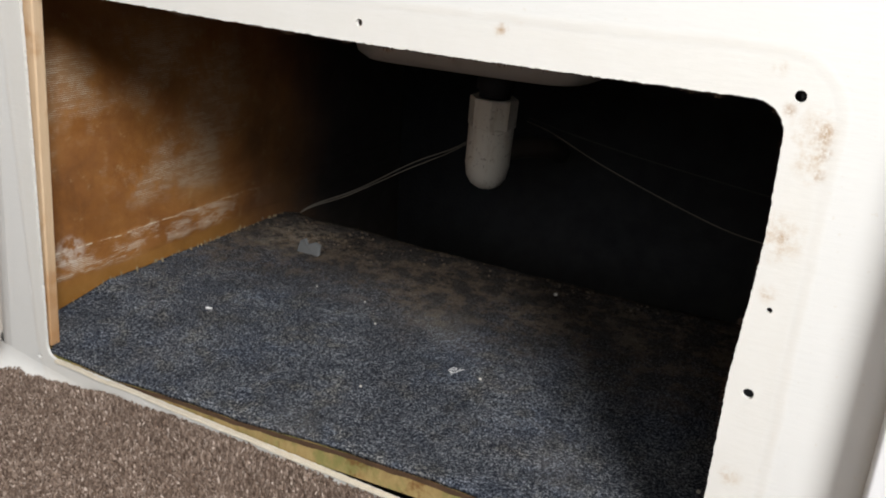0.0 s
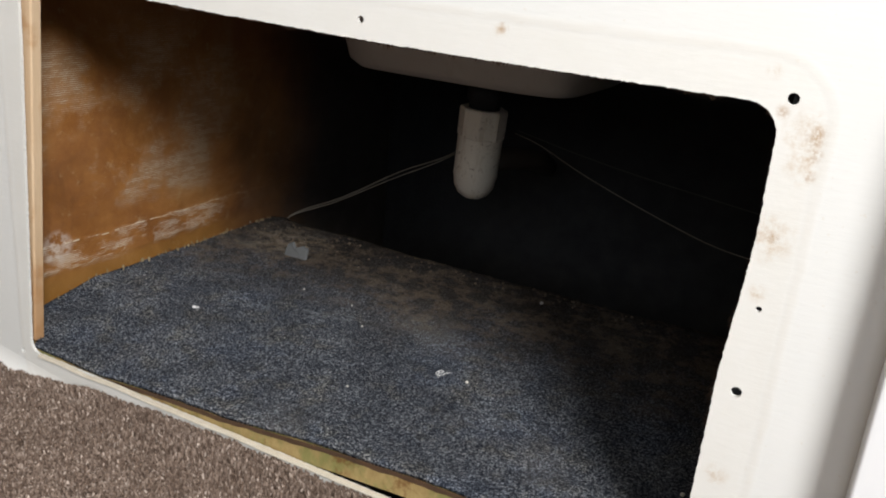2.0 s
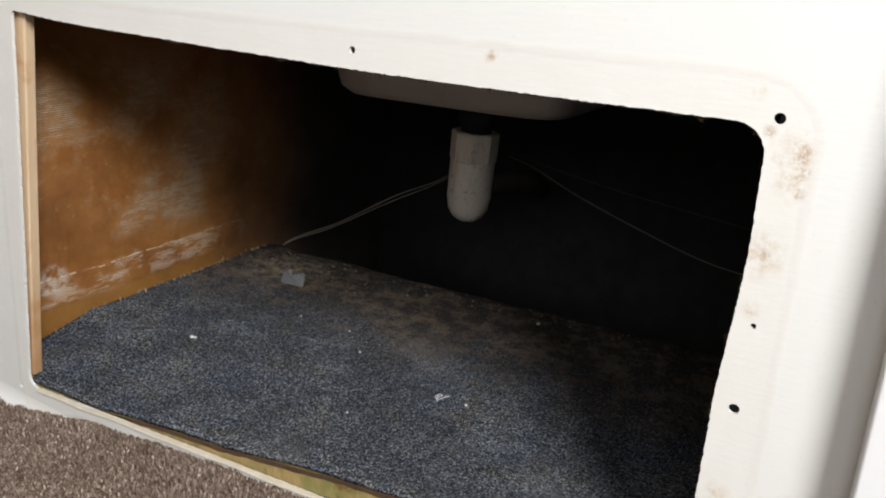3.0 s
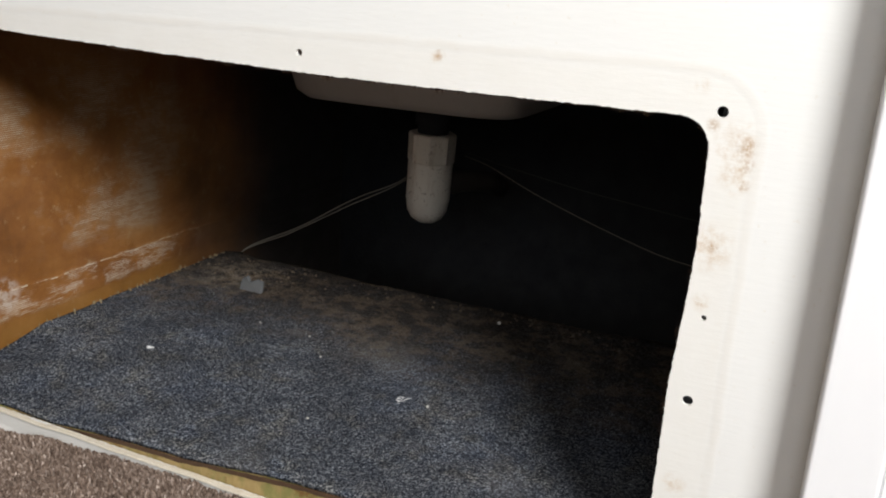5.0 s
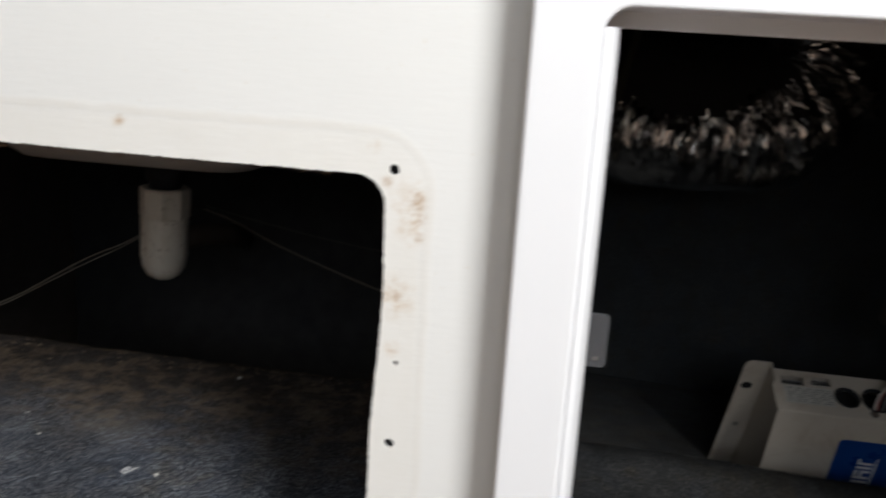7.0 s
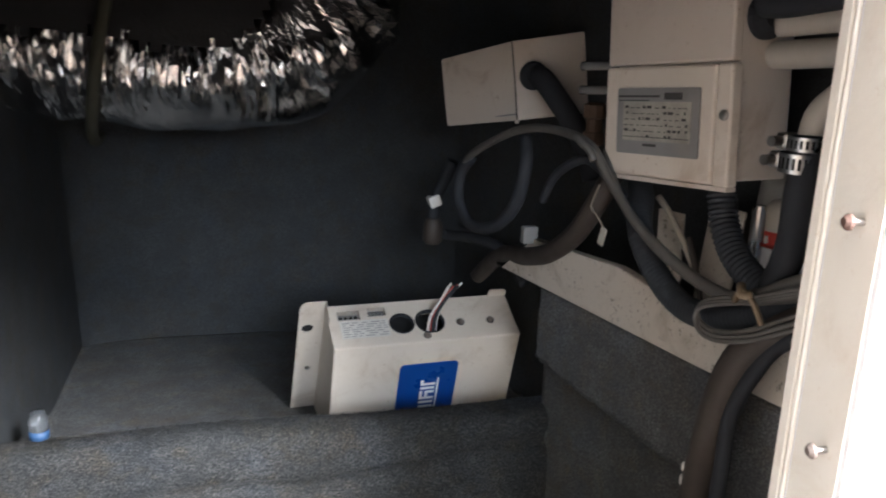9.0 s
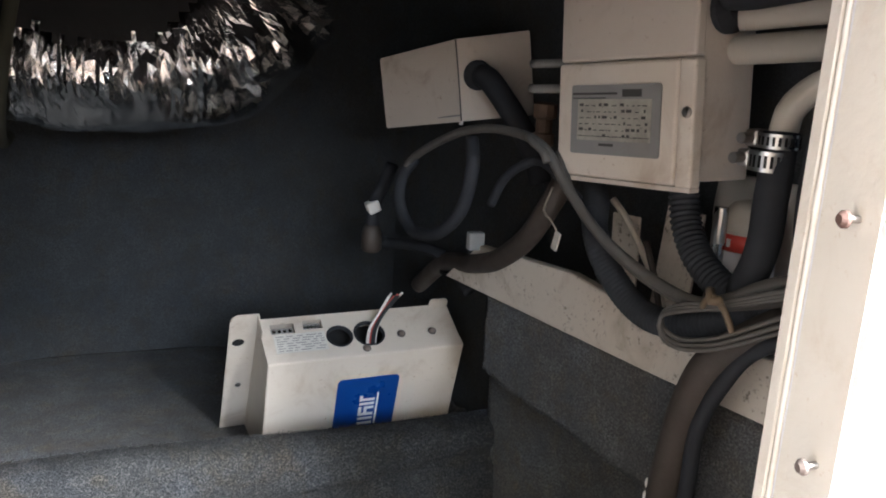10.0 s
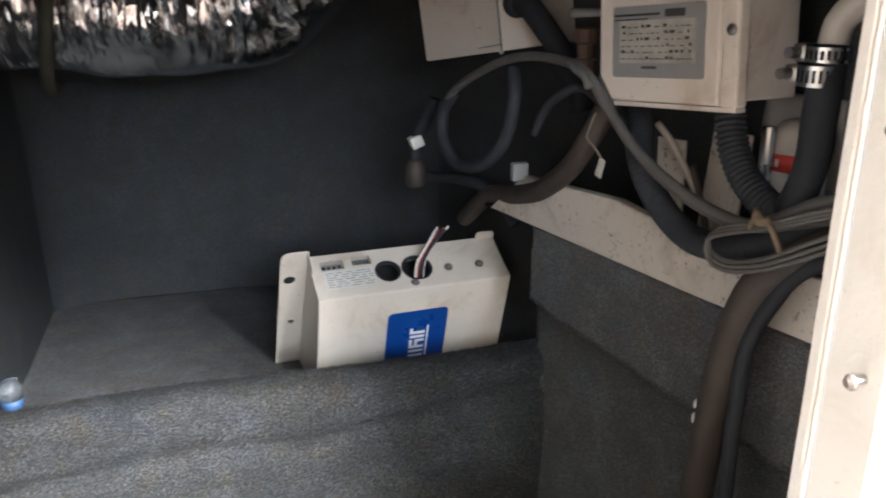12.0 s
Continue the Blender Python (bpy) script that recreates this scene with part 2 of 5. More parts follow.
def felt_paint(name, dark, mid, light, dirt=None, size=1.0):
    """Needle-felt carpet: fibres of several greys and blues matted together."""
    p = Paint(name, 0.95, spec=0.1)
    fine = p.noise(520 * size, 3, 0.65, distort=0.8)
    one = p.noise(190 * size, 3, 0.7, vec=p.scaled(1.0, 3.5, 2.0), distort=1.5)
    two = p.noise(190 * size, 3, 0.7, vec=p.scaled(3.5, 1.0, 2.0), distort=1.5)
    fibre = p.math("MAXIMUM", one, two)
    mixv = p.math("ADD", p.math("MULTIPLY", fine, 0.6), p.math("MULTIPLY", fibre, 0.4))
    col = p.ramp(mixv, (0.44, dark), (0.525, mid), (0.62, light))
    hue = p.noise(36, 3, 0.6)
    col = p.mix(p.math("MULTIPLY", p.step(hue, 0.50, 0.66), 0.6), col, p.mix(1.0, col, (1.0, 0.90, 0.72), "MULTIPLY"))
    col = p.mix(p.math("MULTIPLY", p.step(p.noise(15, 4, 0.65), 0.50, 0.64), 0.26 if dirt else 0.2), col, p.mix(1.0, col, (0.74, 0.90, 1.22), "MULTIPLY"))
    col = p.mix(p.math("MULTIPLY", p.step(p.noise(11, 5, 0.7, distort=0.5), 0.48, 0.66), 0.22 if dirt else 0.5), col, p.mix(1.0, col, (1.10, 0.93, 0.76), "MULTIPLY"))
    patch = p.noise(20, 4, 0.6)
    col = p.mix(p.step(patch, 0.35, 0.7), p.mix(0.45, col, dark), col)
    if dirt:
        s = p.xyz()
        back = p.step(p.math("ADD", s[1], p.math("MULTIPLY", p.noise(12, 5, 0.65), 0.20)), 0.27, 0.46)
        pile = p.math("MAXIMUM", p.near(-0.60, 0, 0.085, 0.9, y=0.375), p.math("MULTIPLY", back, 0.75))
        # brown-black mix: dirt, plus the rear shade put into the felt's colour
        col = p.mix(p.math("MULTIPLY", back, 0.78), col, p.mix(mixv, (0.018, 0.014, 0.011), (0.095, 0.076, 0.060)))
        grit = p.math("MULTIPLY", pile, p.step(p.noise(42, 6, 0.72), 0.46, 0.60))
        col = p.mix(p.math("MULTIPLY", grit, 0.55), col, dirt)
        dust = p.math("MULTIPLY", p.near(-0.622, 0, 0.042, 1.0, y=0.372), p.step(p.noise(60, 5, 0.7), 0.40, 0.62))
        col = p.mix(p.math("MULTIPLY", dust, 0.85), col, (0.40, 0.34, 0.27))
        pale = p.math("MULTIPLY", p.step(p.noise(7, 4, 0.6), 0.55, 0.75), 0.28)
        col = p.mix(pale, col, (0.24, 0.22, 0.19))
    p.colour(col)
    p.bump(patch, 0.006, 0.5)
    p.bump(mixv, 0.0030, 1.0)
    return p.mat


def resin_paint():
    """Bare fibreglass: amber resin with white weave showing in dry patches and a taped seam low down."""
    p = Paint("bare_fibreglass", 0.42)
    s = p.xyz()
    col = p.ramp(p.noise(9, 8, 0.70, distort=0.35), (0.30, (0.185, 0.072, 0.020)), (0.45, (0.255, 0.104, 0.028)), (0.57, (0.320, 0.140, 0.040)), (0.72, (0.40, 0.205, 0.075)))
    drip = p.noise(5.0, 6, 0.7, vec=p.scaled(1, 4, 1.2), distort=0.3)
    col = p.mix(p.math("MULTIPLY", p.step(drip, 0.54, 0.70), 0.30), col, (0.085, 0.035, 0.013))
    col = p.mix(p.math("MULTIPLY", p.step(p.noise(60, 6, 0.75), 0.58, 0.68), 0.5), col, (0.40, 0.27, 0.14))
    weave = p.math("MULTIPLY", p.step(p.wave(150, "Z", 2.0), 0.52, 0.74), p.step(p.noise(120, 4, 0.7, vec=p.scaled(1, 0.25, 1)), 0.40, 0.58))
    dry = p.step(p.noise(9, 5, 0.7), 0.46, 0.62)
    wy = p.math("SUBTRACT", 1.0, p.step(s[1], 0.28, 0.42))
    zone = p.math("MULTIPLY", p.step(s[2], 0.080, 0.11), p.math("SUBTRACT", 1.0, p.step(s[2], 0.25, 0.32)))
    col = p.mix(p.math("MULTIPLY", p.math("MULTIPLY", dry, 0.45), p.math("MULTIPLY", zone, wy)), col, (0.30, 0.215, 0.135))
    col = p.mix(p.math("MULTIPLY", p.math("MULTIPLY", weave, dry), p.math("MULTIPLY", p.math("MULTIPLY", zone, wy), 0.75)), col, (0.56, 0.48, 0.37))
    line = p.math("ADD", s[2], p.math("MULTIPLY", p.math("SUBTRACT", p.noise(18, 3), 0.5), 0.012))
    tape = p.math("MULTIPLY", p.step(line, 0.032, 0.040), p.math("SUBTRACT", 1.0, p.step(line, 0.066, 0.070)))
    col = p.mix(p.math("MULTIPLY", p.math("MULTIPLY", tape, p.step(p.noise(22, 3), 0.40, 0.54)), p.math("MULTIPLY", weave, p.math("MULTIPLY", wy, 0.95))), col, (0.72, 0.64, 0.52))
    edge = p.math("MULTIPLY", p.step(line, 0.0658, 0.0666), p.math("SUBTRACT", 1.0, p.step(line, 0.0670, 0.068)))
    col = p.mix(p.math("MULTIPLY", p.math("MULTIPLY", edge, wy), p.step(p.noise(120, 3), 0.45, 0.58)), col, (0.58, 0.48, 0.35))
    blob = p.math("MULTIPLY", p.step(p.math("SQRT", p.math("ADD", p.math("POWER", p.math("SUBTRACT", s[1], 0.078), 2), p.math("POWER", p.math("SUBTRACT", s[2], 0.064), 2))), 0.022, 0.012), p.step(p.noise(90, 4), 0.36, 0.55))
    col = p.mix(p.math("MULTIPLY", blob, 0.5), col, (0.70, 0.64, 0.57))
    low = p.math("SUBTRACT", 1.0, p.step(line, 0.022, 0.045))
    col = p.mix(p.math("MULTIPLY", p.math("MULTIPLY", low, wy), 0.4), col, (0.27, 0.15, 0.03))
    # shade painted in: the resin falls to near-black deeper in the locker
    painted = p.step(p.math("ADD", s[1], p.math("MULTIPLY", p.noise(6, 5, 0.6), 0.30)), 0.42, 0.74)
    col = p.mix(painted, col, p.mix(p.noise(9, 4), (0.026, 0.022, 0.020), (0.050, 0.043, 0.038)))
    p.colour(col)
    p.gloss(p.ramp(p.noise(14), (0.35, 0.28), (0.65, 0.6)))
    p.bump(p.noise(7, 4), 0.006, 0.6)
    p.bump(weave, 0.0005, 0.5)
    p.bump(tape, 0.0012, 0.7)
    return p.mat


def wood_paint(name, a, b, stain, axis):
    p = Paint(name, 0.7, spec=0.25)
    stretch = {"X": (18, 60, 130), "Z": (120, 120, 7)}[axis]
    grain = p.noise(1.6, 6, 0.65, vec=p.scaled(*stretch), distort=0.4)
    col = p.mix(grain, a, b)
    col = p.mix(p.math("MULTIPLY", p.step(p.noise(22, 4), 0.5, 0.68), 0.6), col, stain)
    if axis == "Z":
        damp = p.step(p.math("ADD", p.xyz()[2], p.math("MULTIPLY", p.noise(20, 5, 0.7), 0.10)), 0.20, 0.04)
        col = p.mix(p.math("MULTIPLY", damp, 0.7), col, (0.40, 0.20, 0.075))
    knots = p.step(p.cells(24, vec=p.scaled(1, 1, 0.6)), 0.12, 0.06)
    col = p.mix(p.math("MULTIPLY", knots, 0.7), col, (0.16, 0.075, 0.03))
    p.colour(col)
    p.bump(grain, 0.0012, 0.8)
    return p.mat


def pile_paint():
    p = Paint("brown_carpet_pile", 0.95, spec=0.1)
    n = p.tree.nodes.new("ShaderNodeNewGeometry").outputs["Random Per Island"]
    col = p.ramp(n, (0.0, (0.12, 0.083, 0.063)), (0.45, (0.20, 0.146, 0.115)), (0.8, (0.29, 0.222, 0.18)), (0.93, (0.36, 0.285, 0.235)), (1.0, (0.60, 0.50, 0.43)))
    col = p.mix(p.step(p.noise(30, 4), 0.3, 0.7), p.mix(0.3, col, (0.10, 0.068, 0.052)), col)
    p.colour(col)
    return p.mat


def foil_paint():
    p = Paint("crinkled_foil", 0.2, 1.0)
    p.colour(p.mix(p.noise(30, 4), (0.72, 0.70, 0.68), (0.88, 0.87, 0.86)))
    p.gloss(p.ramp(p.noise(40, 3), (0.35, 0.08), (0.7, 0.22)))
    p.bump(p.noise(300, 2, distort=1.0), 0.0007, 0.6)
    return p.mat


gelcoat = gelcoat_paint()
frame_white = Paint("frame_white", 0.34)
frame_white.colour(frame_white.mix(frame_white.noise(4, 3), (0.735, 0.74, 0.755), (0.765, 0.77, 0.78)))
frame_white = frame_white.bump(frame_white.noise(30, 3), 0.0003, 0.15).mat
jamb_cream = plain_paint("aged_cream_jamb", (0.69, 0.645, 0.56), (0.77, 0.745, 0.68), 0.4, 0.0006, 9.0, 0.45, (0.42, 0.29, 0.15))
cabin_cream = plain_paint("cabin_cream", (0.48, 0.44, 0.39), (0.56, 0.52, 0.465), 0.5, 0.0006, 2.0)
grey_felt = felt_paint("blue_grey_felt", (0.014, 0.017, 0.026), (0.074, 0.083, 0.102), (0.50, 0.53, 0.57), (0.30, 0.225, 0.15))
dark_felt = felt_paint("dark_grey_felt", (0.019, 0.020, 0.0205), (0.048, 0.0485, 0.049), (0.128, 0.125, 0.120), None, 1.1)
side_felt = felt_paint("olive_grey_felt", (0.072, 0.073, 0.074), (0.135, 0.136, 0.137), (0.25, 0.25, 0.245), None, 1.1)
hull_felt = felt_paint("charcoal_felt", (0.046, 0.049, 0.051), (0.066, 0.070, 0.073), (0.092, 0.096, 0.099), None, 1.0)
# near-black: the unlit depth of the lockers set as a colour
bilge_dark = plain_paint("bilge_shade_black", (0.017, 0.018, 0.021), (0.032, 0.033, 0.037), 0.8, 0.002, 5.0)
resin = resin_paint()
pine = wood_paint("pine_edge", (0.50, 0.34, 0.20), (0.70, 0.54, 0.37), (0.42, 0.22, 0.09), "Z")
p = Paint("stained_plywood", 0.75, spec=0.2)
_saw = p.noise(1.0, 6, 0.75, vec=p.scaled(160, 60, 70))
_blot = p.noise(26, 4, 0.65, vec=p.scaled(1, 1, 0.6))
_col = p.mix(_saw, (0.20, 0.12, 0.04), (0.52, 0.40, 0.18))
_col = p.mix(p.math("MULTIPLY", p.step(_blot, 0.47, 0.60), 0.75), _col, (0.19, 0.20, 0.065))
_col = p.mix(p.math("MULTIPLY", p.step(p.noise(17, 5, 0.7), 0.53, 0.62), 0.8), _col, (0.16, 0.070, 0.022))
ply = p.colour(_col).bump(_saw, 0.0012, 0.9).mat
glue = plain_paint("dark_glue", (0.035, 0.018, 0.009), (0.11, 0.060, 0.030), 0.7, 0.0008, 90)
raw_edge = plain_paint("raw_laminate_edge", (0.55, 0.48, 0.36), (0.75, 0.70, 0.60), 0.7, 0.001, 90, 0.5)
pile = pile_paint()
carpet_backing = plain_paint("brown_carpet_backing", (0.10, 0.070, 0.053), (0.20, 0.145, 0.11), 0.95, 0.003, 120, spec=0.1)
p = Paint("cream_pvc", 0.38).local()
_streak = p.step(p.noise(1.0, 5, 0.7, vec=p.scaled(75, 75, 16)), 0.52, 0.68)
_speck = p.math("MULTIPLY", p.step(p.noise(190, 4, 0.7), 0.56, 0.66), p.step(p.noise(40, 3), 0.42, 0.6))
_col = p.mix(p.noise(14, 4), (0.74, 0.67, 0.56), (0.83, 0.78, 0.69))
_col = p.mix(p.math("MULTIPLY", _streak, 0.3), _col, (0.42, 0.29, 0.16))
pvc = p.colour(p.mix(p.math("MULTIPLY", _speck, 0.8), _col, (0.20, 0.11, 0.05))).bump(p.noise(160, 3), 0.0003, 0.5).mat
basin_white = plain_paint("greyed_basin_gelcoat", (0.58, 0.57, 0.55), (0.68, 0.665, 0.64), 0.5, 0.001, 8, 0.3)
enamel = plain_paint("white_enamel", (0.60, 0.53, 0.445), (0.68, 0.615, 0.53), 0.36, 0.0003, 9, 0.85, (0.36, 0.25, 0.16))
enamel_grey = plain_paint("aged_enamel", (0.55, 0.485, 0.415), (0.64, 0.575, 0.50), 0.42, 0.0004, 9, 0.85, (0.28, 0.19, 0.12))
blue_ink = plain_paint("blue_label_ink", (0.006, 0.045, 0.22), (0.010, 0.065, 0.29), 0.3, 0.0001, 20)
white_ink = plain_paint("white_label_ink", (0.78, 0.78, 0.78), (0.82, 0.82, 0.82), 0.35, 0.0001, 20)
sticker = plain_paint("worn_paper_sticker", (0.60, 0.575, 0.52), (0.70, 0.68, 0.63), 0.6, 0.0002, 40, 0.5)
grey_ink = plain_paint("grey_ink", (0.22, 0.21, 0.20), (0.33, 0.32, 0.30), 0.6, 0.0001, 60)
dark_ink = plain_paint("dark_ink", (0.03, 0.03, 0.03), (0.07, 0.065, 0.06), 0.6, 0.0001, 60)
red_ink = plain_paint("red_warning_ink", (0.55, 0.045, 0.03), (0.62, 0.07, 0.05), 0.45, 0.0001, 40)
plate_grey = plain_paint("grey_diagram_plate", (0.20, 0.20, 0.195), (0.27, 0.265, 0.255), 0.45, 0.0002, 50, 0.3)
plate_cream = plain_paint("yellowed_diagram", (0.22, 0.205, 0.175), (0.50, 0.47, 0.40), 0.5, 0.0003, 70, 1.0, (0.11, 0.10, 0.09))
rubber = plain_paint("black_rubber", (0.018, 0.019, 0.022), (0.036, 0.038, 0.042), 0.7, 0.0005, 30, spec=0.12)
conduit_black = plain_paint("dusty_black_conduit", (0.020, 0.022, 0.026), (0.044, 0.047, 0.052), 0.62, 0.0004, 26, spec=0.15)
cable_grey = plain_paint("dusty_grey_cable", (0.052, 0.048, 0.043), (0.108, 0.100, 0.090), 0.6, 0.0004, 34)
hose_brown = plain_paint("dusty_brown_hose", (0.022, 0.016, 0.012), (0.050, 0.038, 0.029), 0.65, 0.0006, 24)
hose_cream = plain_paint("cream_hose", (0.38, 0.345, 0.29), (0.54, 0.50, 0.43), 0.5, 0.0004, 14, 0.4)
steel = plain_paint("stainless_steel", (0.42, 0.41, 0.39), (0.66, 0.65, 0.63), 0.26, 0.0002, 60, metal=1.0)
dull_steel = plain_paint("dull_screw_steel", (0.30, 0.28, 0.26), (0.46, 0.44, 0.41), 0.42, 0.0004, 120, metal=1.0)
brown_steel = plain_paint("tarnished_screw_steel", (0.13, 0.10, 0.085), (0.22, 0.18, 0.155), 0.55, 0.0006, 160, metal=0.3)
rusty = plain_paint("rusty_screw_head", (0.10, 0.055, 0.042), (0.18, 0.11, 0.088), 0.6, 0.0008, 200, metal=0.3)
bright_tube = plain_paint("bright_aluminium", (0.34, 0.33, 0.31), (0.56, 0.55, 0.52), 0.2, 0.0002, 60, metal=0.55)
rust_brown = plain_paint("rusty_fitting", (0.06, 0.035, 0.022), (0.13, 0.08, 0.05), 0.7, 0.001, 120)
# near-black that puts the shade of holes and slots into a colour
void_black = plain_paint("hole_black", (0.006, 0.006, 0.007), (0.012, 0.012, 0.012), 0.9)
foil = foil_paint()
duct_grey = plain_paint("dark_duct_shroud", (0.022, 0.022, 0.023), (0.040, 0.040, 0.041), 0.9, 0.002, 12, spec=0.1)
strap_olive = plain_paint("olive_webbing", (0.045, 0.044, 0.031), (0.072, 0.070, 0.052), 0.85, 0.0006, 40, spec=0.15)
wire_dark = plain_paint("dark_wire", (0.035, 0.032, 0.030), (0.06, 0.055, 0.05), 0.5)
wire_white = plain_paint("white_wire", (0.60, 0.57, 0.53), (0.72, 0.69, 0.64), 0.5, 0.0002, 60)
wire_red = plain_paint("red_wire", (0.30, 0.035, 0.025), (0.42, 0.07, 0.05), 0.5, 0.0002, 60)
wire_dim = plain_paint("dusty_wire", (0.13, 0.11, 0.085), (0.21, 0.18, 0.14), 0.5, 0.0002, 60)
tie_tan = plain_paint("tan_tape", (0.11, 0.078, 0.045), (0.17, 0.125, 0.08), 0.6, 0.0004, 60)
scrap_grey = plain_paint("grey_rubber_scrap", (0.105, 0.110, 0.112), (0.165, 0.170, 0.172), 0.7, 0.0006, 60)
p = Paint("mildewed_white_board", 0.65)
_spots = p.math("MULTIPLY", p.step(p.noise(170, 5, 0.72), 0.55, 0.66), p.step(p.noise(24, 3), 0.40, 0.56))
_stain = p.math("MULTIPLY", p.step(p.noise(13, 5, 0.65, distort=1.0), 0.46, 0.72), 0.55)
p.colour(p.mix(p.math("MULTIPLY", _spots, 0.8), p.mix(_stain, (0.54, 0.49, 0.42), (0.26, 0.20, 0.14)), (0.09, 0.07, 0.05)))
p.bump(p.noise(140, 4), 0.0008, 0.6)
speck_board = p.mat
clear = Paint("clear_acrylic", 0.12)
clear.colour((0.55, 0.58, 0.62))
clear.out.inputs["Transmission Weight"].default_value = 0.93
clear = clear.mat
blue_cap = plain_paint("blue_plastic", (0.025, 0.065, 0.15), (0.04, 0.09, 0.19), 0.5)

# ---- the bulkhead with its two openings ----
outer = [(-0.705, -0.06), (0.90, -0.06), (0.90, 0.95), (-0.599, 0.95)]
saw = rounded(-0.645, -0.0045, -0.011, 0.336, (0.012, 0.004, 0.018, 0.004), 0.0016, 0.00042, 3)
# the left edge leans, the top edge sags to the right, the right edge bows
saw = [(x + (0.018 * max(0.0, min(1.0, z / 0.34)) * max(0.0, (-0.55 - x) / 0.09) if x < -0.5 else 0.0018 * math.exp(-((z - 0.25) / 0.05) ** 2) - 0.0034 * max(0.0, min(1.0, (0.27 - z) / 0.10)) if x > -0.02 else 0), z + (0.004 * math.exp(-((x + 0.42) / 0.12) ** 2) + 0.0135 * max(0.0, min(1.0, (-0.40 - x) / 0.24)) ** 1.3 if z > 0.3 else 0)) for x, z in saw]
screw_holes = [circle(-0.279, 0.350, 0.0026), circle(0.0005, 0.340, 0.0033), circle(0.005, 0.1635, 0.0034), circle(0.007, 0.2185, 0.0018), circle(-0.657, -0.014, 0.0028)]
gap = rounded(0.100, 0.632, -0.030, 0.455, (0.02,) * 4)
wall = tagged(new("wall_north", finish("wall_north", plate(outer, [saw, gap] + screw_holes, 0.0, 0.003), gelcoat)), "white gelcoat bulkhead with a rough sawn locker opening", "wall", kind="structure")

# dark ragged fibres hanging along the sawn edge
rng = random.Random(17)
verts, faces = [], []
loop = [(Vector((a[0], 0, a[1])), Vector((b[0], 0, b[1]))) for a, b in zip(saw, saw[1:] + saw[:1])]
for a, b in loop:
    if a.z < 0.03 or a.x < -0.6:
        continue
    inward = Vector((0, 0, -1)) if a.z > 0.32 else Vector((-1, 0, 0))
    for k in range(7 if a.z > 0.32 else 2):
        p0 = a.lerp(b, rng.random()) - inward * 0.0006 + Vector((0, rng.uniform(0.0022, 0.0036), 0))
        along = (b - a).normalized()
        tip = p0 + inward * rng.uniform(0.001, 0.0036) * (0.4 + 0.8 * abs(noise.noise(a * 60)) * 2) + along * rng.uniform(-0.0018, 0.0018) + Vector((0, rng.uniform(-0.0012, 0.001), 0))
        w = along * rng.uniform(0.00018, 0.0004)
        n = len(verts)
        verts += [p0 - w, p0 + w, tip]
        faces.append((n, n + 1, n + 2))
me = bpy.data.meshes.new("edge_fibres")
me.from_pydata(verts, [], faces)
me.materials.append(glue)
tagged(new("edge_fibres", me), "dark ragged glass fibres along the sawn edge", "fibres", kind="stuff")

# cove where the bulkhead runs out into the floor
bm = bmesh.new()
rows = []
foot = [(-0.705 - 0.044 * math.sin(a), 0.044 - 0.044 * math.cos(a), -math.sin(a), -math.cos(a)) for a in (radians(75 - 7.5 * k) for k in range(11))] + [(-0.705 + 0.32 * k / 24, 0.0, 0.0, -1.0) for k in range(1, 25)]
for i, (x, y, nx, ny) in enumerate(foot):
    r = 0.026 * (1 - max(0, i - 10) / 24) ** 1.6 + 0.0015
    out = [(r * (1 - math.sin(a)), -0.048 + r * (1 - math.cos(a)) + 0.004) for a in (math.pi / 2 * k / 6 for k in range(7))]
    rows.append([bm.verts.new((x + nx * d, y + ny * d, z)) for d, z in out])
for a, b in zip(rows, rows[1:]):
    for k in range(6):
        bm.faces.new((a[k], b[k], b[k + 1], a[k + 1]))
part("trim", bm, gelcoat, wall, "white gelcoat cove at the foot", smooth=True)

# rounded return at the bulkhead's leaning end
bm = bmesh.new()
rows = []
for z, x0 in ((-0.06, -0.705), (0.95, -0.599)):
    rows.append([bm.verts.new((x0 - 0.044 * math.sin(a), 0.044 - 0.044 * math.cos(a), z)) for a in (math.pi / 2 * k / 8 for k in range(9))] + [bm.verts.new((-0.752, 0.095, z))])
for k in range(9):
    bm.faces.new((rows[0][k], rows[0][k + 1], rows[1][k + 1], rows[1][k]))
part("corner", bm, gelcoat, wall, smooth=True)

# raw cut edge of the laminate, a pale rim set in the sawn opening's foot
bm = bmesh.new()
for i in range(60):
    x0, x1 = -0.632 + 0.62 * i / 60, -0.632 + 0.62 * (i + 1) / 60
    z0, z1 = (-0.0105 + 0.0016 * noise.noise((x * 22, 0, 0)) for x in (x0, x1))
    q = [(x0, -0.0026, z0 - 0.0022), (x1, -0.0026, z1 - 0.0022), (x1, -0.002, z1), (x0, -0.002, z0), (x1, 0.0015, z1 + 0.0003), (x0, 0.0015, z0 + 0.0003)]
    v = [bm.verts.new(c) for c in q]
    bm.faces.new((v[0], v[1], v[2], v[3])), bm.faces.new((v[3], v[2], v[4], v[5]))
bmesh.ops.remove_doubles(bm, verts=bm.verts[:], dist=1e-5)
part("sill", bm, raw_edge, wall, "pale raw laminate edge along the opening's foot")

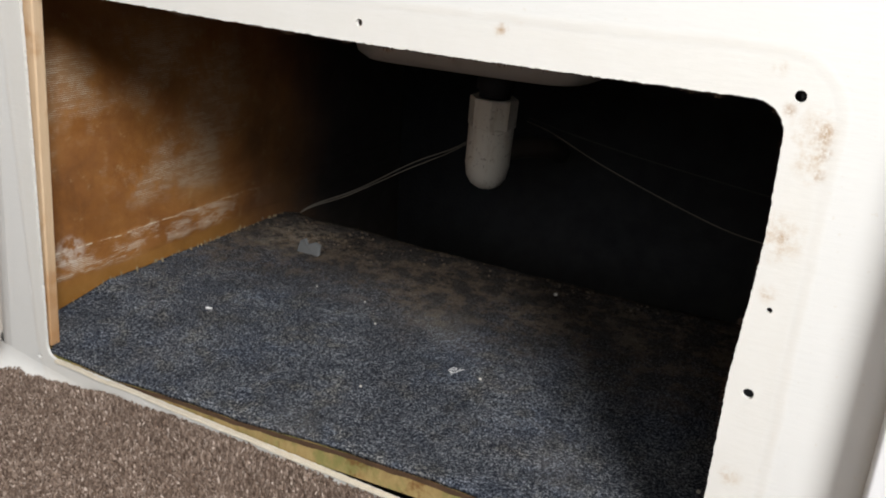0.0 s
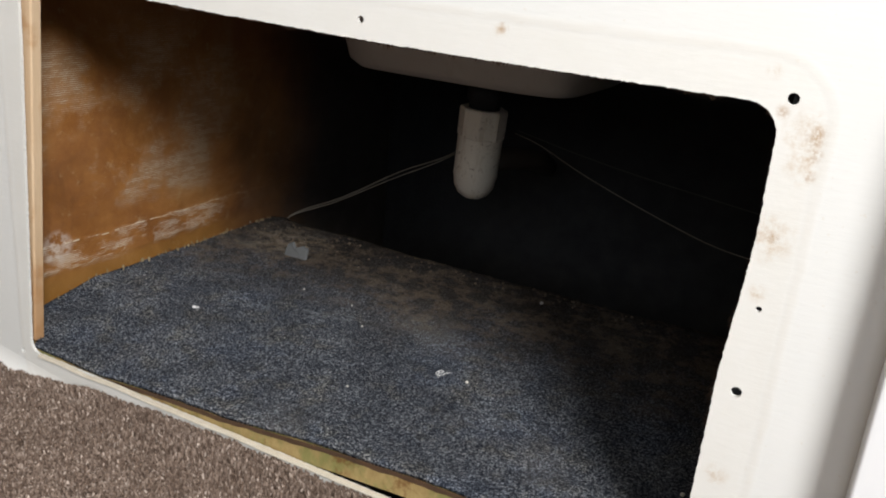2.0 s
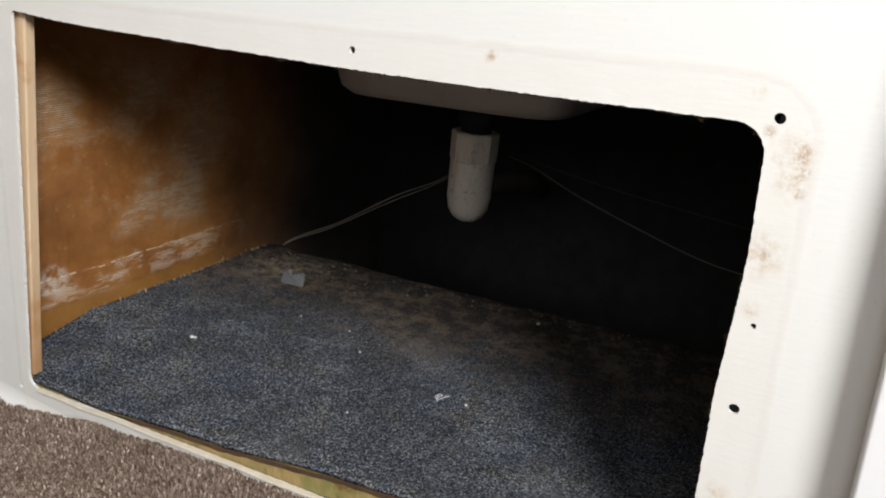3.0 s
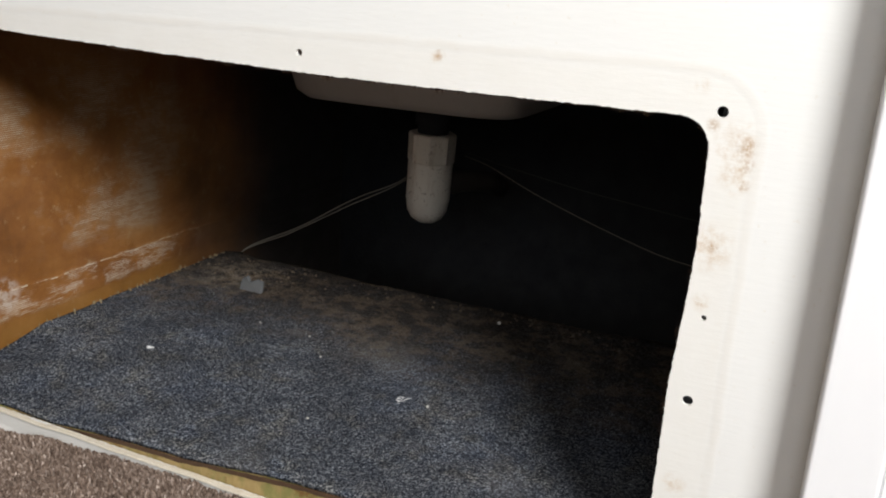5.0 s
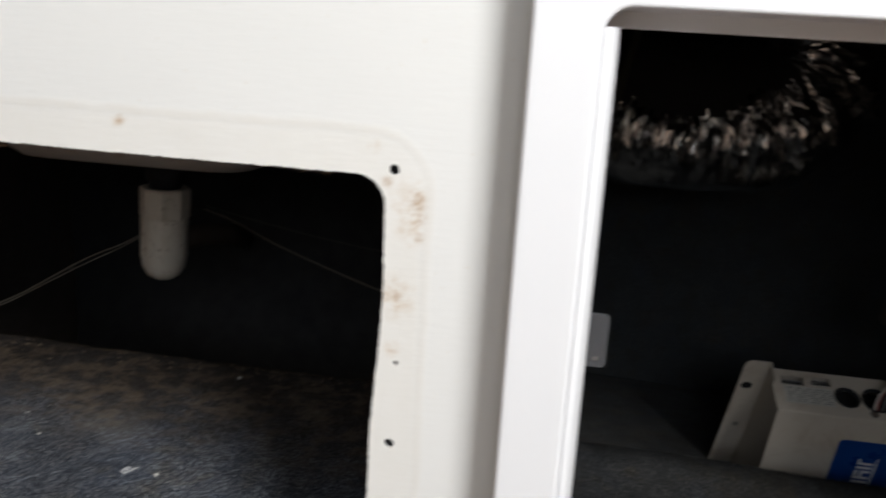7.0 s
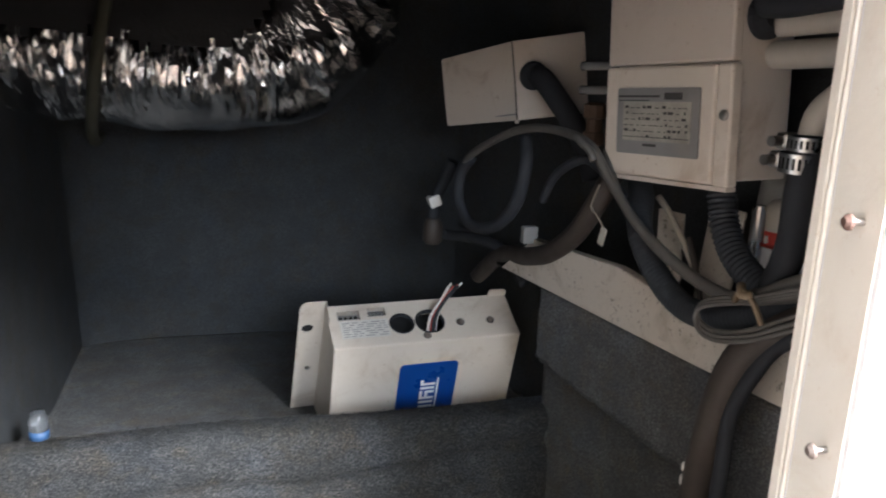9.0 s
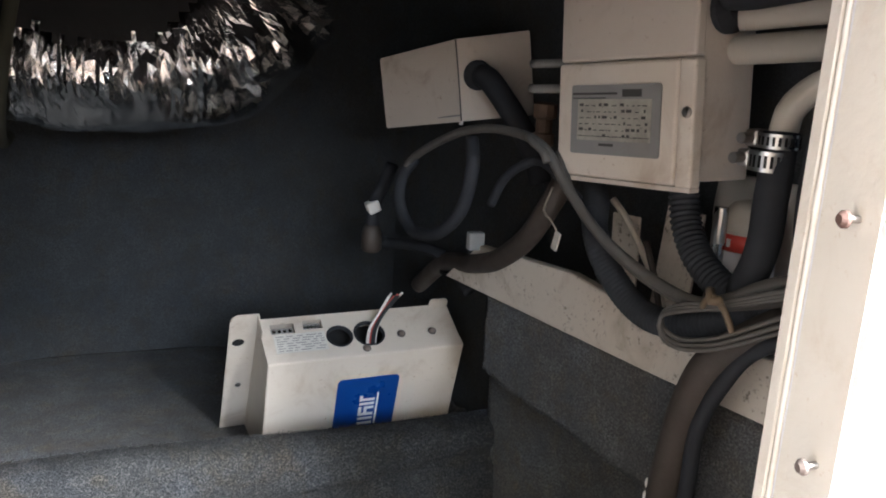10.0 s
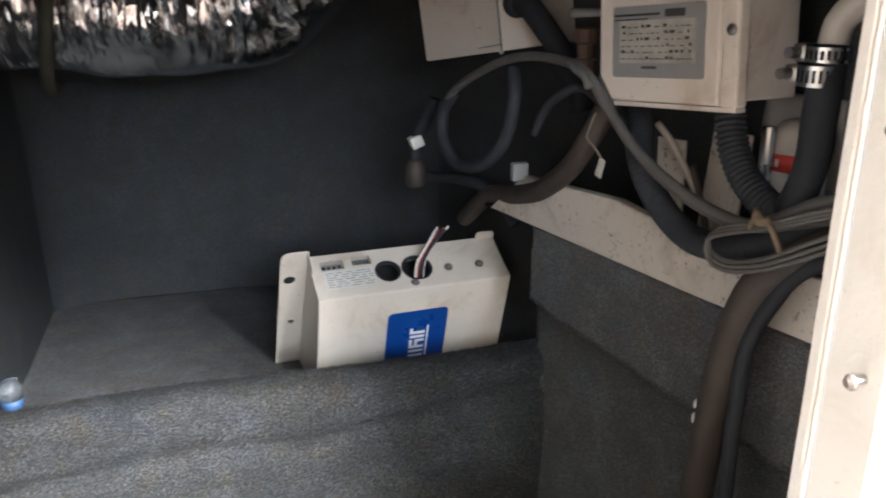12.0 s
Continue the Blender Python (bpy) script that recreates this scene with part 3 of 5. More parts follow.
# ---- the proud frame round the second opening ----
front = rounded(0.0765, 0.665, -0.055, 0.86, (0.004,) * 4)
inner = rounded(0.1140, 0.6080, -0.035, 0.4385, (0.014, 0.014, 0.015, 0.015))
bm = plate(front, [inner], -0.027, 0.026)
rim = [e for e in bm.edges if e.calc_face_angle(0) > 0.9 and all(abs(v.co.y + 0.027) < 1e-4 for v in e.verts)]
bmesh.ops.bevel(bm, geom=rim, offset=0.0022, segments=3, profile=0.5, affect="EDGES")
frame_ob = tagged(new("door_frame_1", finish("door_frame_1", bm, frame_white)), "glossy white moulded frame standing proud of the bulkhead", "door frame", kind="structure")


def upright(profile, z0, z1):
    """A moulding with the same section all the way up, from (x, y) pairs."""
    bm = bmesh.new()
    low, high = ([bm.verts.new((x, y, z)) for x, y in profile] for z in (z0, z1))
    bm.faces.new(low), bm.faces.new(high)
    for k in range(len(profile)):
        n = (k + 1) % len(profile)
        bm.faces.new((low[k], low[n], high[n], high[k]))
    return bm


part("jamb_liner", upright([(0.1142, 0.0120), (0.1142, -0.0235), (0.1155, -0.0245), (0.1185, -0.0230), (0.1212, -0.0170), (0.1228, -0.0085), (0.1232, 0.0020), (0.1228, 0.0120)], -0.034, 0.4282), frame_white, frame_ob, "rounded white lip inside the jamb")
part("jamb_backing", upright([(0.100, 0.0385), (0.100, 0.0262), (0.1150, 0.0262), (0.1150, 0.0385)], -0.034, 0.4288), frame_white, frame_ob)
part("jamb_lip", upright([(0.6074, 0.0335), (0.6062, 0.0320), (0.6060, 0.0246), (0.6072, 0.0236), (0.6180, 0.0265), (0.6180, 0.0335)], -0.034, 0.4285), jamb_cream, frame_ob, "cream aged lip behind the jamb")
part("head_liner", box((0.100, 0.0262, 0.4290), (0.615, 0.0385, 0.450), 0.0008, 1), frame_white, frame_ob)
bm = box((0.6068, -0.0222, -0.0345), (0.6077, 0.0165, 0.424))
part("jamb", bm, jamb_cream, frame_ob, "cream inner face of the jamb")

bead = [(0.6078 + 0.0009 * noise.noise((z * 18, 1, 0)), 0.0212, z) for z in (-0.034 + 0.0095 * k for k in range(49))]
part("sealant_bead", tube(bead, 0.0028, 10, 0.006, lambda s: 0.0019 + 0.0009 * noise.noise((s * 40, 0, 5))), jamb_cream, frame_ob, "wavy bead of cream sealant down the jamb", smooth=True)


def jamb_screw(z, y, lean, head_material, label):
    ob = thing("screw", label, "screw", Matrix.Translation((0.6074, y, z)), group="screws standing out of the jamb")
    way = Vector((-1, 0.12, lean)).normalized()
    part("shank", disc((0.004, 0, 0), way, 0.0021, 0.013, 10), dull_steel, ob)
    bm = disc(way * 0.0082, way, 0.0046, 0.0018, 14)
    disc(way * 0.0100, way, 0.0046, 0.0022, 14, bm, 0.0026)
    part("head", bm, head_material, ob, smooth=False)
    return ob


jamb_screw(0.301, -0.009, 0.05, rusty, "rusty half-driven screw in the cream jamb")
jamb_screw(0.1665, -0.0105, -0.06, brown_steel, "dull brown steel half-driven screw in the cream jamb")

# catch plate on the jamb's edge
catch = thing("catch_plate", "small clear plastic catch plate fixed to the jamb", "catch", Matrix.Translation((0.1222, 0.0190, 0.2255)))
bm = plate(rounded(-0.0035, 0.0132, 0.0, 0.0345, (0.003,) * 4), [], -0.0030, -0.0005)
bmesh.ops.bevel(bm, geom=[e for e in bm.edges if e.calc_face_angle(0) > 1.0], offset=0.0006, segments=2, profile=0.5, affect="EDGES")
part("plate", bm, clear, catch)
part("screw_head", disc((0.007, -0.0031, 0.006), (0, -1, 0), 0.0012, 0.0008, 10), dull_steel, catch)

# ---- inside of the first locker ----
def end_x(y, z):
    """Inner face of the bulkhead's rounded end."""
    x0 = -0.705 + 0.105 * (z + 0.06)
    if y < 0.044:
        return x0 - 0.044 * math.sqrt(1 - (1 - y / 0.044) ** 2) + 0.005
    return x0 - 0.039 + (-0.748 - x0 + 0.039) * min(1.0, (y - 0.044) / 0.051)


def cove(name, p0, p1, p2, z0, z1, material, label):
    """A rounded upright corner between two walls."""
    bm = bmesh.new()
    rows = []
    for i in range(15):
        t = i / 14
        x, y = (((1 - t) ** 2 * p0[k] + 2 * t * (1 - t) * p1[k] + t * t * p2[k]) for k in (0, 1))
        rows.append([bm.verts.new((x, y, z0 + (z1 - z0) * j / 8)) for j in range(9)])
    for a, b in zip(rows, rows[1:]):
        for k in range(8):
            bm.faces.new((a[k], a[k + 1], b[k + 1], b[k]))
    tagged(new(name, finish(name, bm, material, True)), label, "wall", kind="structure")


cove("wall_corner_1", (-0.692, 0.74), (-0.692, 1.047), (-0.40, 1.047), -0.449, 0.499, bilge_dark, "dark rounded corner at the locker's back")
bm = bmesh.new()
grid = [[bm.verts.new((max(-0.700 - 0.010 * noise.noise((y * 3, z * 4, 1)) - 0.03 * max(0, z - 0.2), end_x(y, z)), y, z)) for y in (0.0045 + 1.04 * j / 60 for j in range(61))] for z in (-0.45 + 0.95 * i / 40 for i in range(41))]
for a, b in zip(grid, grid[1:]):
    for k in range(60):
        bm.faces.new((a[k], a[k + 1], b[k + 1], b[k]))
made = bmesh.ops.extrude_face_region(bm, geom=bm.faces[:])["geom"]
bmesh.ops.translate(bm, verts=[g for g in made if isinstance(g, bmesh.types.BMVert)], vec=(-0.003, 0, 0))
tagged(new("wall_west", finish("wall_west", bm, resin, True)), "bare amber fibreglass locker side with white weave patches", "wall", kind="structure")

bm = box((-0.664, 0.0070, -0.004), (-0.6180, 0.018, 0.375), 0.0012, 1)
for v in bm.verts:
    v.co.x -= 0.029 * (0.36 - v.co.z) / 0.36
solid("wood_batten", bm, pine, "raw pine batten stained brown beside the locker opening", "batten", kind="structure")


def shelf_top(x, y):
    """Height of the plywood floor: it climbs a little along its front edge."""
    front_z = float(np.interp(x, (-0.64, -0.557, -0.475, -0.40, -0.29, -0.21, 0.0), (-0.012, -0.014, -0.006, -0.003, 0.008, 0.013, 0.018)))
    back_z = 0.010
    f = min(1.0, max(0.0, y / 0.12))
    return front_z * (1 - f) + back_z * f


bm = sheet(-0.697, 0.0, 0.0045, 0.445, 60, 20, shelf_top, 0.019)
floor_1 = tagged(new("floor_1", finish("floor_1", bm, ply)), "stained plywood floor of the locker, seen along its edge", "floor", kind="structure")


bm = bmesh.new()
line = [(-0.60 + 0.60 * i / 120, shelf_top(-0.60 + 0.60 * i / 120, 0.0045)) for i in range(121)]
for (x0, z0), (x1, z1) in zip(line, line[1:]):
    d0, d1 = (0.0034 + 0.0022 * noise.noise((x * 60, 2, 0)) for x in (x0, x1))
    bm.faces.new([bm.verts.new(c) for c in ((x0, 0.0040, z0 - d0), (x1, 0.0040, z1 - d1), (x1, 0.0040, z1 + 0.0012), (x0, 0.0040, z0 + 0.0012))])
part("glue_line", bm, glue, floor_1, "dark brown glue line under the felt")


def felt_height(x, y):
    z = shelf_top(x, y) + 0.0062
    z += 0.0016 * noise.noise((x * 14, y * 14, 2)) + 0.0006 * noise.noise((x * 70, y * 70, 5))
    z += 0.004 * max(0.0, 1 - (x + 0.692) / 0.03)
    z -= 0.010 * max(0.0, (y - 0.425 - 0.03 * noise.noise((x * 4, 0, 7))) / 0.04)
    return z


def felt_keep(x, y):
    n = 0.006 * noise.noise((x * 60, y * 60, 3)) + 0.003 * noise.noise((x * 200, y * 200, 4))
    if x < -0.640 and y < 0.036 - 0.5 * (x + 0.70) + n:
        return False
    return y < 0.452 + 0.02 * noise.noise((x * 5, 0, 7)) + n and y > 0.0052


bm = sheet(-0.692, 0.0, 0.0048, 0.474, 300, 200, felt_height, 0.005, felt_keep)
tagged(new("felt_carpet", finish("felt_carpet", bm, grey_felt, True)), "blue-grey needle-felt carpet lying on the locker floor, dirty and shade-darkened at the back", "carpet", kind="structure")


def fuzz(name, count, place, length, width, material, label, seed, lean=1.0):
    """Loose fibres standing up out of felt, as one body."""
    rng = random.Random(seed)
    verts, faces = [], []
    while len(faces) < count:
        p = place(rng)
        if p is None:
            continue
        a, l = rng.uniform(0, 2 * math.pi), length * rng.uniform(0.4, 1.3)
        d = Vector((math.cos(a) * lean, math.sin(a) * lean, rng.uniform(0.15, 0.8))) * l
        w = Vector((-math.sin(a), math.cos(a), 0)) * width
        n = len(verts)
        verts += [p - w, p + w, p + d * 0.6 + w * 0.7 + Vector((0, 0, l * 0.15)), p + d]
        faces.append((n, n + 1, n + 2, n + 3))
    me = bpy.data.meshes.new(name)
    me.from_pydata(verts, [], faces)
    me.materials.append(material)
    return tagged(new(name, me), label, "carpet fibres", kind="stuff")


def felt_place(rng):
    x, y = rng.uniform(-0.69, -0.005), 0.010 + 0.43 * rng.random() ** 1.3
    return Vector((x, y, felt_height(x, y) - 0.0003)) if felt_keep(x, y) else None


fuzz("felt_fibres", 26000, felt_place, 0.0048, 0.00022, grey_felt, "loose grey-blue fibres of the felt carpet", 5)

# crumbs and scraps on the felt
rng = random.Random(11)
bm = bmesh.new()
for x, y, r in ((-0.557, 0.133, 0.0021), (-0.554, 0.135, 0.0014)):
    made = bmesh.ops.create_icosphere(bm, subdivisions=2, radius=r)["verts"]
    for v in made:
        v.co = Vector((v.co.x * 1.3, v.co.y, v.co.z * 0.7)) * (1 + 0.3 * noise.noise(v.co * 400)) + Vector((x, y, felt_height(x, y) + r * 0.5))
solid("plaster_crumb", bm, white_ink, "small white crumb lying on the felt carpet", "crumb", smooth=True)
bm = bmesh.new()
for k in range(9):
    a = rng.uniform(0, 6.28)
    x, y = -0.272 + rng.uniform(-0.004, 0.004), 0.162 + rng.uniform(-0.004, 0.004)
    z = felt_height(x, y) + 0.0018
    tube([(x, y, z), (x + 0.003 * math.cos(a), y + 0.003 * math.sin(a), z + 0.0015), (x + 0.0055 * math.cos(a + 0.8), y + 0.0055 * math.sin(a + 0.8), z + 0.0003)], 0.00030, 5, 0.002, bm=bm)
solid("lint", bm, white_ink, "tuft of white lint on the felt carpet", "lint")
for x, y, s in ((-0.245, 0.165, 0.0016), (-0.39, 0.205, 0.0012), (-0.025, 0.10, 0.002), (-0.43, 0.245, 0.0012), (-0.262, 0.395, 0.0024), (-0.33, 0.09, 0.0011), (-0.50, 0.25, 0.0011)):
    bm = bmesh.new()
    for v in bmesh.ops.create_icosphere(bm, subdivisions=1, radius=s)["verts"]:
        v.co = v.co * (1 + 0.4 * noise.noise(v.co * 900)) + Vector((x, y, felt_height(x, y) + s * 0.7))
    solid("crumb", bm, sticker, "tiny pale crumb on the felt carpet", "crumb", group="crumbs on the felt")
# bent rubber scrap
bm = bmesh.new()
sx, sy = -0.570, 0.322
outline = [(-0.017, 0.0), (-0.015, 0.013), (-0.008, 0.016), (-0.003, 0.010), (0.007, 0.014), (0.015, 0.012), (0.016, 0.0)]
lower = [bm.verts.new((sx + x, sy + 0.10 * abs(x), felt_height(sx, sy) + 0.0004)) for x, h in (outline[0], outline[-1])]
upper = [bm.verts.new((sx + x, sy + 0.35 * h + 0.1 * abs(x), felt_height(sx, sy) + h * 0.98 + 0.001)) for x, h in outline[1:-1]]
bm.faces.new((lower[0], lower[1], *reversed(upper)))
made = bmesh.ops.extrude_face_region(bm, geom=bm.faces[:])["geom"]
bmesh.ops.translate(bm, verts=[g for g in made if isinstance(g, bmesh.types.BMVert)], vec=(0.001, 0.0025, 0.0016))
flap = [bm.verts.new(c) for c in ((sx - 0.017, sy + 0.002, felt_height(sx, sy) + 0.0004), (sx - 0.016, sy + 0.011, felt_height(sx, sy) + 0.012), (sx - 0.020, sy + 0.009, felt_height(sx, sy) + 0.007))]
bm.faces.new(flap)
solid("rubber_scrap", bm, scrap_grey, "bent torn scrap of grey rubber on the felt", "scrap")
# dirt along the felt's back edge
bm = bmesh.new()
for k in range(150):
    x = rng.gauss(-0.60, 0.05) if k < 80 else rng.uniform(-0.66, -0.12)
    y = rng.gauss(0.385, 0.02) if k < 80 else rng.gauss(0.42, 0.012)
    r = rng.uniform(0.0006, 0.0020)
    made = bmesh.ops.create_icosphere(bm, subdivisions=1, radius=r)["verts"]
    for v in made:
        v.co = v.co * (1 + 0.4 * noise.noise(v.co * 700 + Vector((k, 0, 0)))) + Vector((x, y, felt_height(x, y) + r * 0.4))
tagged(new("grit", finish("grit", bm, plain_paint("sandy_grit", (0.13, 0.095, 0.06), (0.27, 0.21, 0.15), 0.9, 0.0004, 300))), "sandy grit strewn along the back of the felt", "grit", kind="stuff")
bm = bmesh.new()
for k in range(60):
    y = 0.05 + 0.37 * rng.random() ** 0.7
    r = rng.uniform(0.0004, 0.0014)
    x = -0.692 + abs(rng.gauss(0, 0.004))
    for v in bmesh.ops.create_icosphere(bm, subdivisions=1, radius=r)["verts"]:
        v.co = v.co * (1 + 0.4 * noise.noise(v.co * 700 + Vector((k, 3, 0)))) + Vector((x, y, felt_height(-0.69, y) + r * 0.3 + abs(rng.gauss(0, 0.002))))
tagged(new("resin_crumbs", finish("resin_crumbs", bm, plain_paint("pale_resin_crumbs", (0.20, 0.14, 0.07), (0.42, 0.34, 0.20), 0.8, 0.0004, 300))), "pale resin crumbs along the fibreglass side", "crumbs", kind="stuff")

# the dark rest of the lockers; bilge_dark surfaces carry the shade in their colour
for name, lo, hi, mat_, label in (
    ("floor_2", (-0.72, 0.445, -0.47), (0.0, 1.2, -0.45), bilge_dark, "bilge floor behind the locker, near-black to stand for shade"),
    ("wall_back", (-0.74, 1.05, -0.47), (-0.001, 1.07, 0.52), bilge_dark, "hull side at the locker's back, near-black to stand for shade"),
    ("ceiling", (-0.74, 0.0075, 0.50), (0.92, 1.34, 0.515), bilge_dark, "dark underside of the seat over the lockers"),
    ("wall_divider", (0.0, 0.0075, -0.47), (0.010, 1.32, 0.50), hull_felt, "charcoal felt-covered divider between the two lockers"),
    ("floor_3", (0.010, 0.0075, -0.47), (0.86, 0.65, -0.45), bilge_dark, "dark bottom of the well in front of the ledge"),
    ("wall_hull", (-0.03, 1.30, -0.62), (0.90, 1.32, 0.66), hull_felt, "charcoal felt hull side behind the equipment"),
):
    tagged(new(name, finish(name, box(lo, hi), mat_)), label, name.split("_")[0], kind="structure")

# ---- washbasin and trap ----
basin = thing("washbasin", "greyed white moulded washbasin hanging under the seat top", "washbasin", Matrix.Translation((-0.462, 0.620, 0.236)))
bm = bmesh.new()
profile = [(0.0, 0.000), (0.70, 0.000), (0.86, 0.004), (0.93, 0.014), (0.965, 0.040), (1.0, 0.11), (1.06, 0.264)]
rings = []
for s, h in profile[1:]:
    ring = []
    for k in range(48):
        a = 2 * math.pi * k / 48
        c, d = math.cos(a), math.sin(a)
        ring.append(bm.verts.new((0.185 * s * math.copysign(abs(c) ** 0.32, c), 0.150 * s * math.copysign(abs(d) ** 0.32, d), h)))
    rings.append(ring)
for a, b in zip(rings, rings[1:]):
    for k in range(48):
        bm.faces.new((a[k], a[(k + 1) % 48], b[(k + 1) % 48], b[k]))
bm.faces.new(rings[0])
part("bowl", bm, basin_white, basin, smooth=True)
part("drain_flange", lathe([(0.030, -0.010), (0.034, -0.008), (0.034, -0.001), (0.028, 0.0)], 24), rubber, basin, "black drain flange")

trap = thing("bottle_trap", "cream plastic bottle trap with brown specks under the washbasin", "drain trap", Matrix.Translation((-0.4525, 0.580, 0.068)) @ Euler((0.02, 0.035, 0.35)).to_matrix().to_4x4())
part("body", lathe([(0.004, 0.0), (0.013, 0.002), (0.022, 0.008), (0.0285, 0.019), (0.0305, 0.032), (0.0318, 0.036), (0.0314, 0.040), (0.0318, 0.088), (0.031, 0.092)], 36), pvc, trap, smooth=True)
bm = lathe([(0.0322, 0.090), (0.0334, 0.0925), (0.0338, 0.128), (0.0325, 0.131), (0.028, 0.131)], 8)
part("nut", bm, pvc, trap, "eight-sided cream union nut")
part("tailpiece", lathe([(0.022, 0.129), (0.022, 0.140), (0.026, 0.142), (0.026, 0.155), (0.020, 0.166)], 24), rubber, trap, "black tailpiece up to the drain", smooth=True)
bm = tube([(0.020, 0.012, 0.055), (0.05, 0.035, 0.058), (0.085, 0.075, 0.05), (0.10, 0.16, 0.02)], 0.016, 14)
part("outlet", bm, hose_brown, trap, "dark brown outlet pipe leading back", smooth=True)

for i, (label, mat_, pts, r) in enumerate((
    ("thin dusty wire sagging beside the drain trap", wire_dim, [(-0.470, 0.64, 0.155), (-0.505, 0.600, 0.118), (-0.56, 0.56, 0.090), (-0.63, 0.52, 0.045), (-0.700, 0.475, 0.006), (-0.705, 0.470, -0.05)], 0.0010),
    ("thin dusty wire sagging beside the drain trap", wire_dim, [(-0.470, 0.645, 0.150), (-0.510, 0.604, 0.112), (-0.57, 0.558, 0.078), (-0.64, 0.515, 0.036), (-0.700, 0.470, 0.004), (-0.704, 0.462, -0.05)], 0.0010),
    ("dusty wire running from the trap to the dark corner", wire_dim, [(-0.430, 0.66, 0.155), (-0.38, 0.64, 0.148), (-0.30, 0.62, 0.122), (-0.19, 0.60, 0.092), (-0.10, 0.58, 0.075), (-0.006, 0.57, 0.070)], 0.0009),
    ("dull dark wire running from the trap to the dark corner", wire_dark, [(-0.430, 0.67, 0.158), (-0.36, 0.65, 0.150), (-0.25, 0.64, 0.135), (-0.12, 0.62, 0.125), (-0.006, 0.60, 0.118)], 0.0009),
)):
    solid("wire", tube(pts, r, 6), mat_, label, "wire", group="wires by the trap", smooth=True)

# ---- cabin floor carpet ----
def brown_height(x, y):
    near_wall = math.exp(-(max(0.0, -y - 0.012) / 0.030) ** 2)
    top = float(np.interp(x, (-0.71, -0.62, -0.55, -0.47, -0.40, -0.33, -0.2), (-0.044, -0.0370, -0.0270, -0.0215, -0.0195, -0.0185, -0.0180)))
    return -0.043 + (top + 0.043) * near_wall + 0.003 * noise.noise((x * 9, y * 9, 1)) * (1 - 0.6 * near_wall) + 0.006 * near_wall * noise.noise((x * 14, y * 30, 8)) * min(1.0, -y / 0.012) + 0.0015 * noise.noise((x * 40, y * 40, 1)) * (1 + 1.5 * near_wall)


tagged(new("floor", finish("floor", box((-2.4, -2.7, -0.09), (1.13, 0.0, -0.062)), carpet_backing)), "wooden cabin sole under the carpet", "floor", kind="structure")
bm = sheet(-1.0, 0.10, -0.45, -0.0006, 260, 130, brown_height, 0.012)
tagged(new("brown_carpet_edge", finish("brown_carpet_edge", bm, carpet_backing, True)), "brown cut-pile carpet ruckled against the bulkhead", "carpet", kind="structure")
bm = sheet(-2.38, -0.7525, 0.0, 0.305, 40, 8, lambda x, y: -0.046, 0.012)
tagged(new("brown_carpet_side", finish("brown_carpet_side", bm, carpet_backing, True)), "brown cut-pile carpet before the moulded steps", "carpet", kind="structure")
bm = sheet(-2.38, 1.12, -2.58, -0.001, 70, 52, lambda x, y: -0.050, 0.008)
tagged(new("brown_carpet", finish("brown_carpet", bm, carpet_backing, True)), "brown cut-pile carpet on the cabin sole", "carpet", kind="structure")
rng = random.Random(21)
verts, faces = [], []
for k in range(90000):
    x = rng.uniform(-0.86, -0.10)
    y = -0.001 - 0.30 * rng.random() ** 1.1
    z = brown_height(x, y)
    h, w = rng.uniform(0.003, 0.0060) * (1.0 + 0.5 * math.exp(-((y + 0.02) / 0.02) ** 2)), rng.uniform(0.0006, 0.0011)
    a = rng.uniform(0, 6.28)
    lean = Vector((rng.gauss(0, 0.0016), min(rng.gauss(0, 0.0016), -0.2 * y - 0.0012), 0))
    base = Vector((x, y, z - 0.001))
    ring = [Vector((math.cos(a + q) * w, math.sin(a + q) * w, 0)) for q in (0, 2.1, 4.2)]
    n = len(verts)
    verts += [base + q for q in ring] + [base + lean * 0.6 + q * 1.15 + Vector((0, 0, h * 0.75)) for q in ring] + [base + lean + Vector((0, 0, h))]
    for i in range(3):
        j = (i + 1) % 3
        faces += [(n + i, n + j, n + 3 + j, n + 3 + i), (n + 3 + i, n + 3 + j, n + 6)]
me = bpy.data.meshes.new("carpet_pile")
me.from_pydata(verts, [], faces)
me.materials.append(pile)
tagged(new("carpet_pile", me), "short brown and beige twisted carpet pile", "carpet pile", kind="stuff")

# ---- the cabin behind the camera: unseen walls added to enclose and bounce light ----
def holed_wall(name, axis, at, a0, a1, holes, thick, label):
    """A cabin wall along x or y, with a window hole through it."""
    outline = [(a0, -0.09), (a1, -0.09), (a1, 1.95), (a0, 1.95)]
    bm = plate(outline, holes, 0.0, thick)
    if axis == "y":
        for v in bm.verts:
            v.co = Vector((at + v.co.y, v.co.x, v.co.z))
    else:
        bmesh.ops.translate(bm, verts=bm.verts[:], vec=(0, at, 0))
    tagged(new(name, finish(name, bm, cabin_cream)), label, "wall", kind="structure")


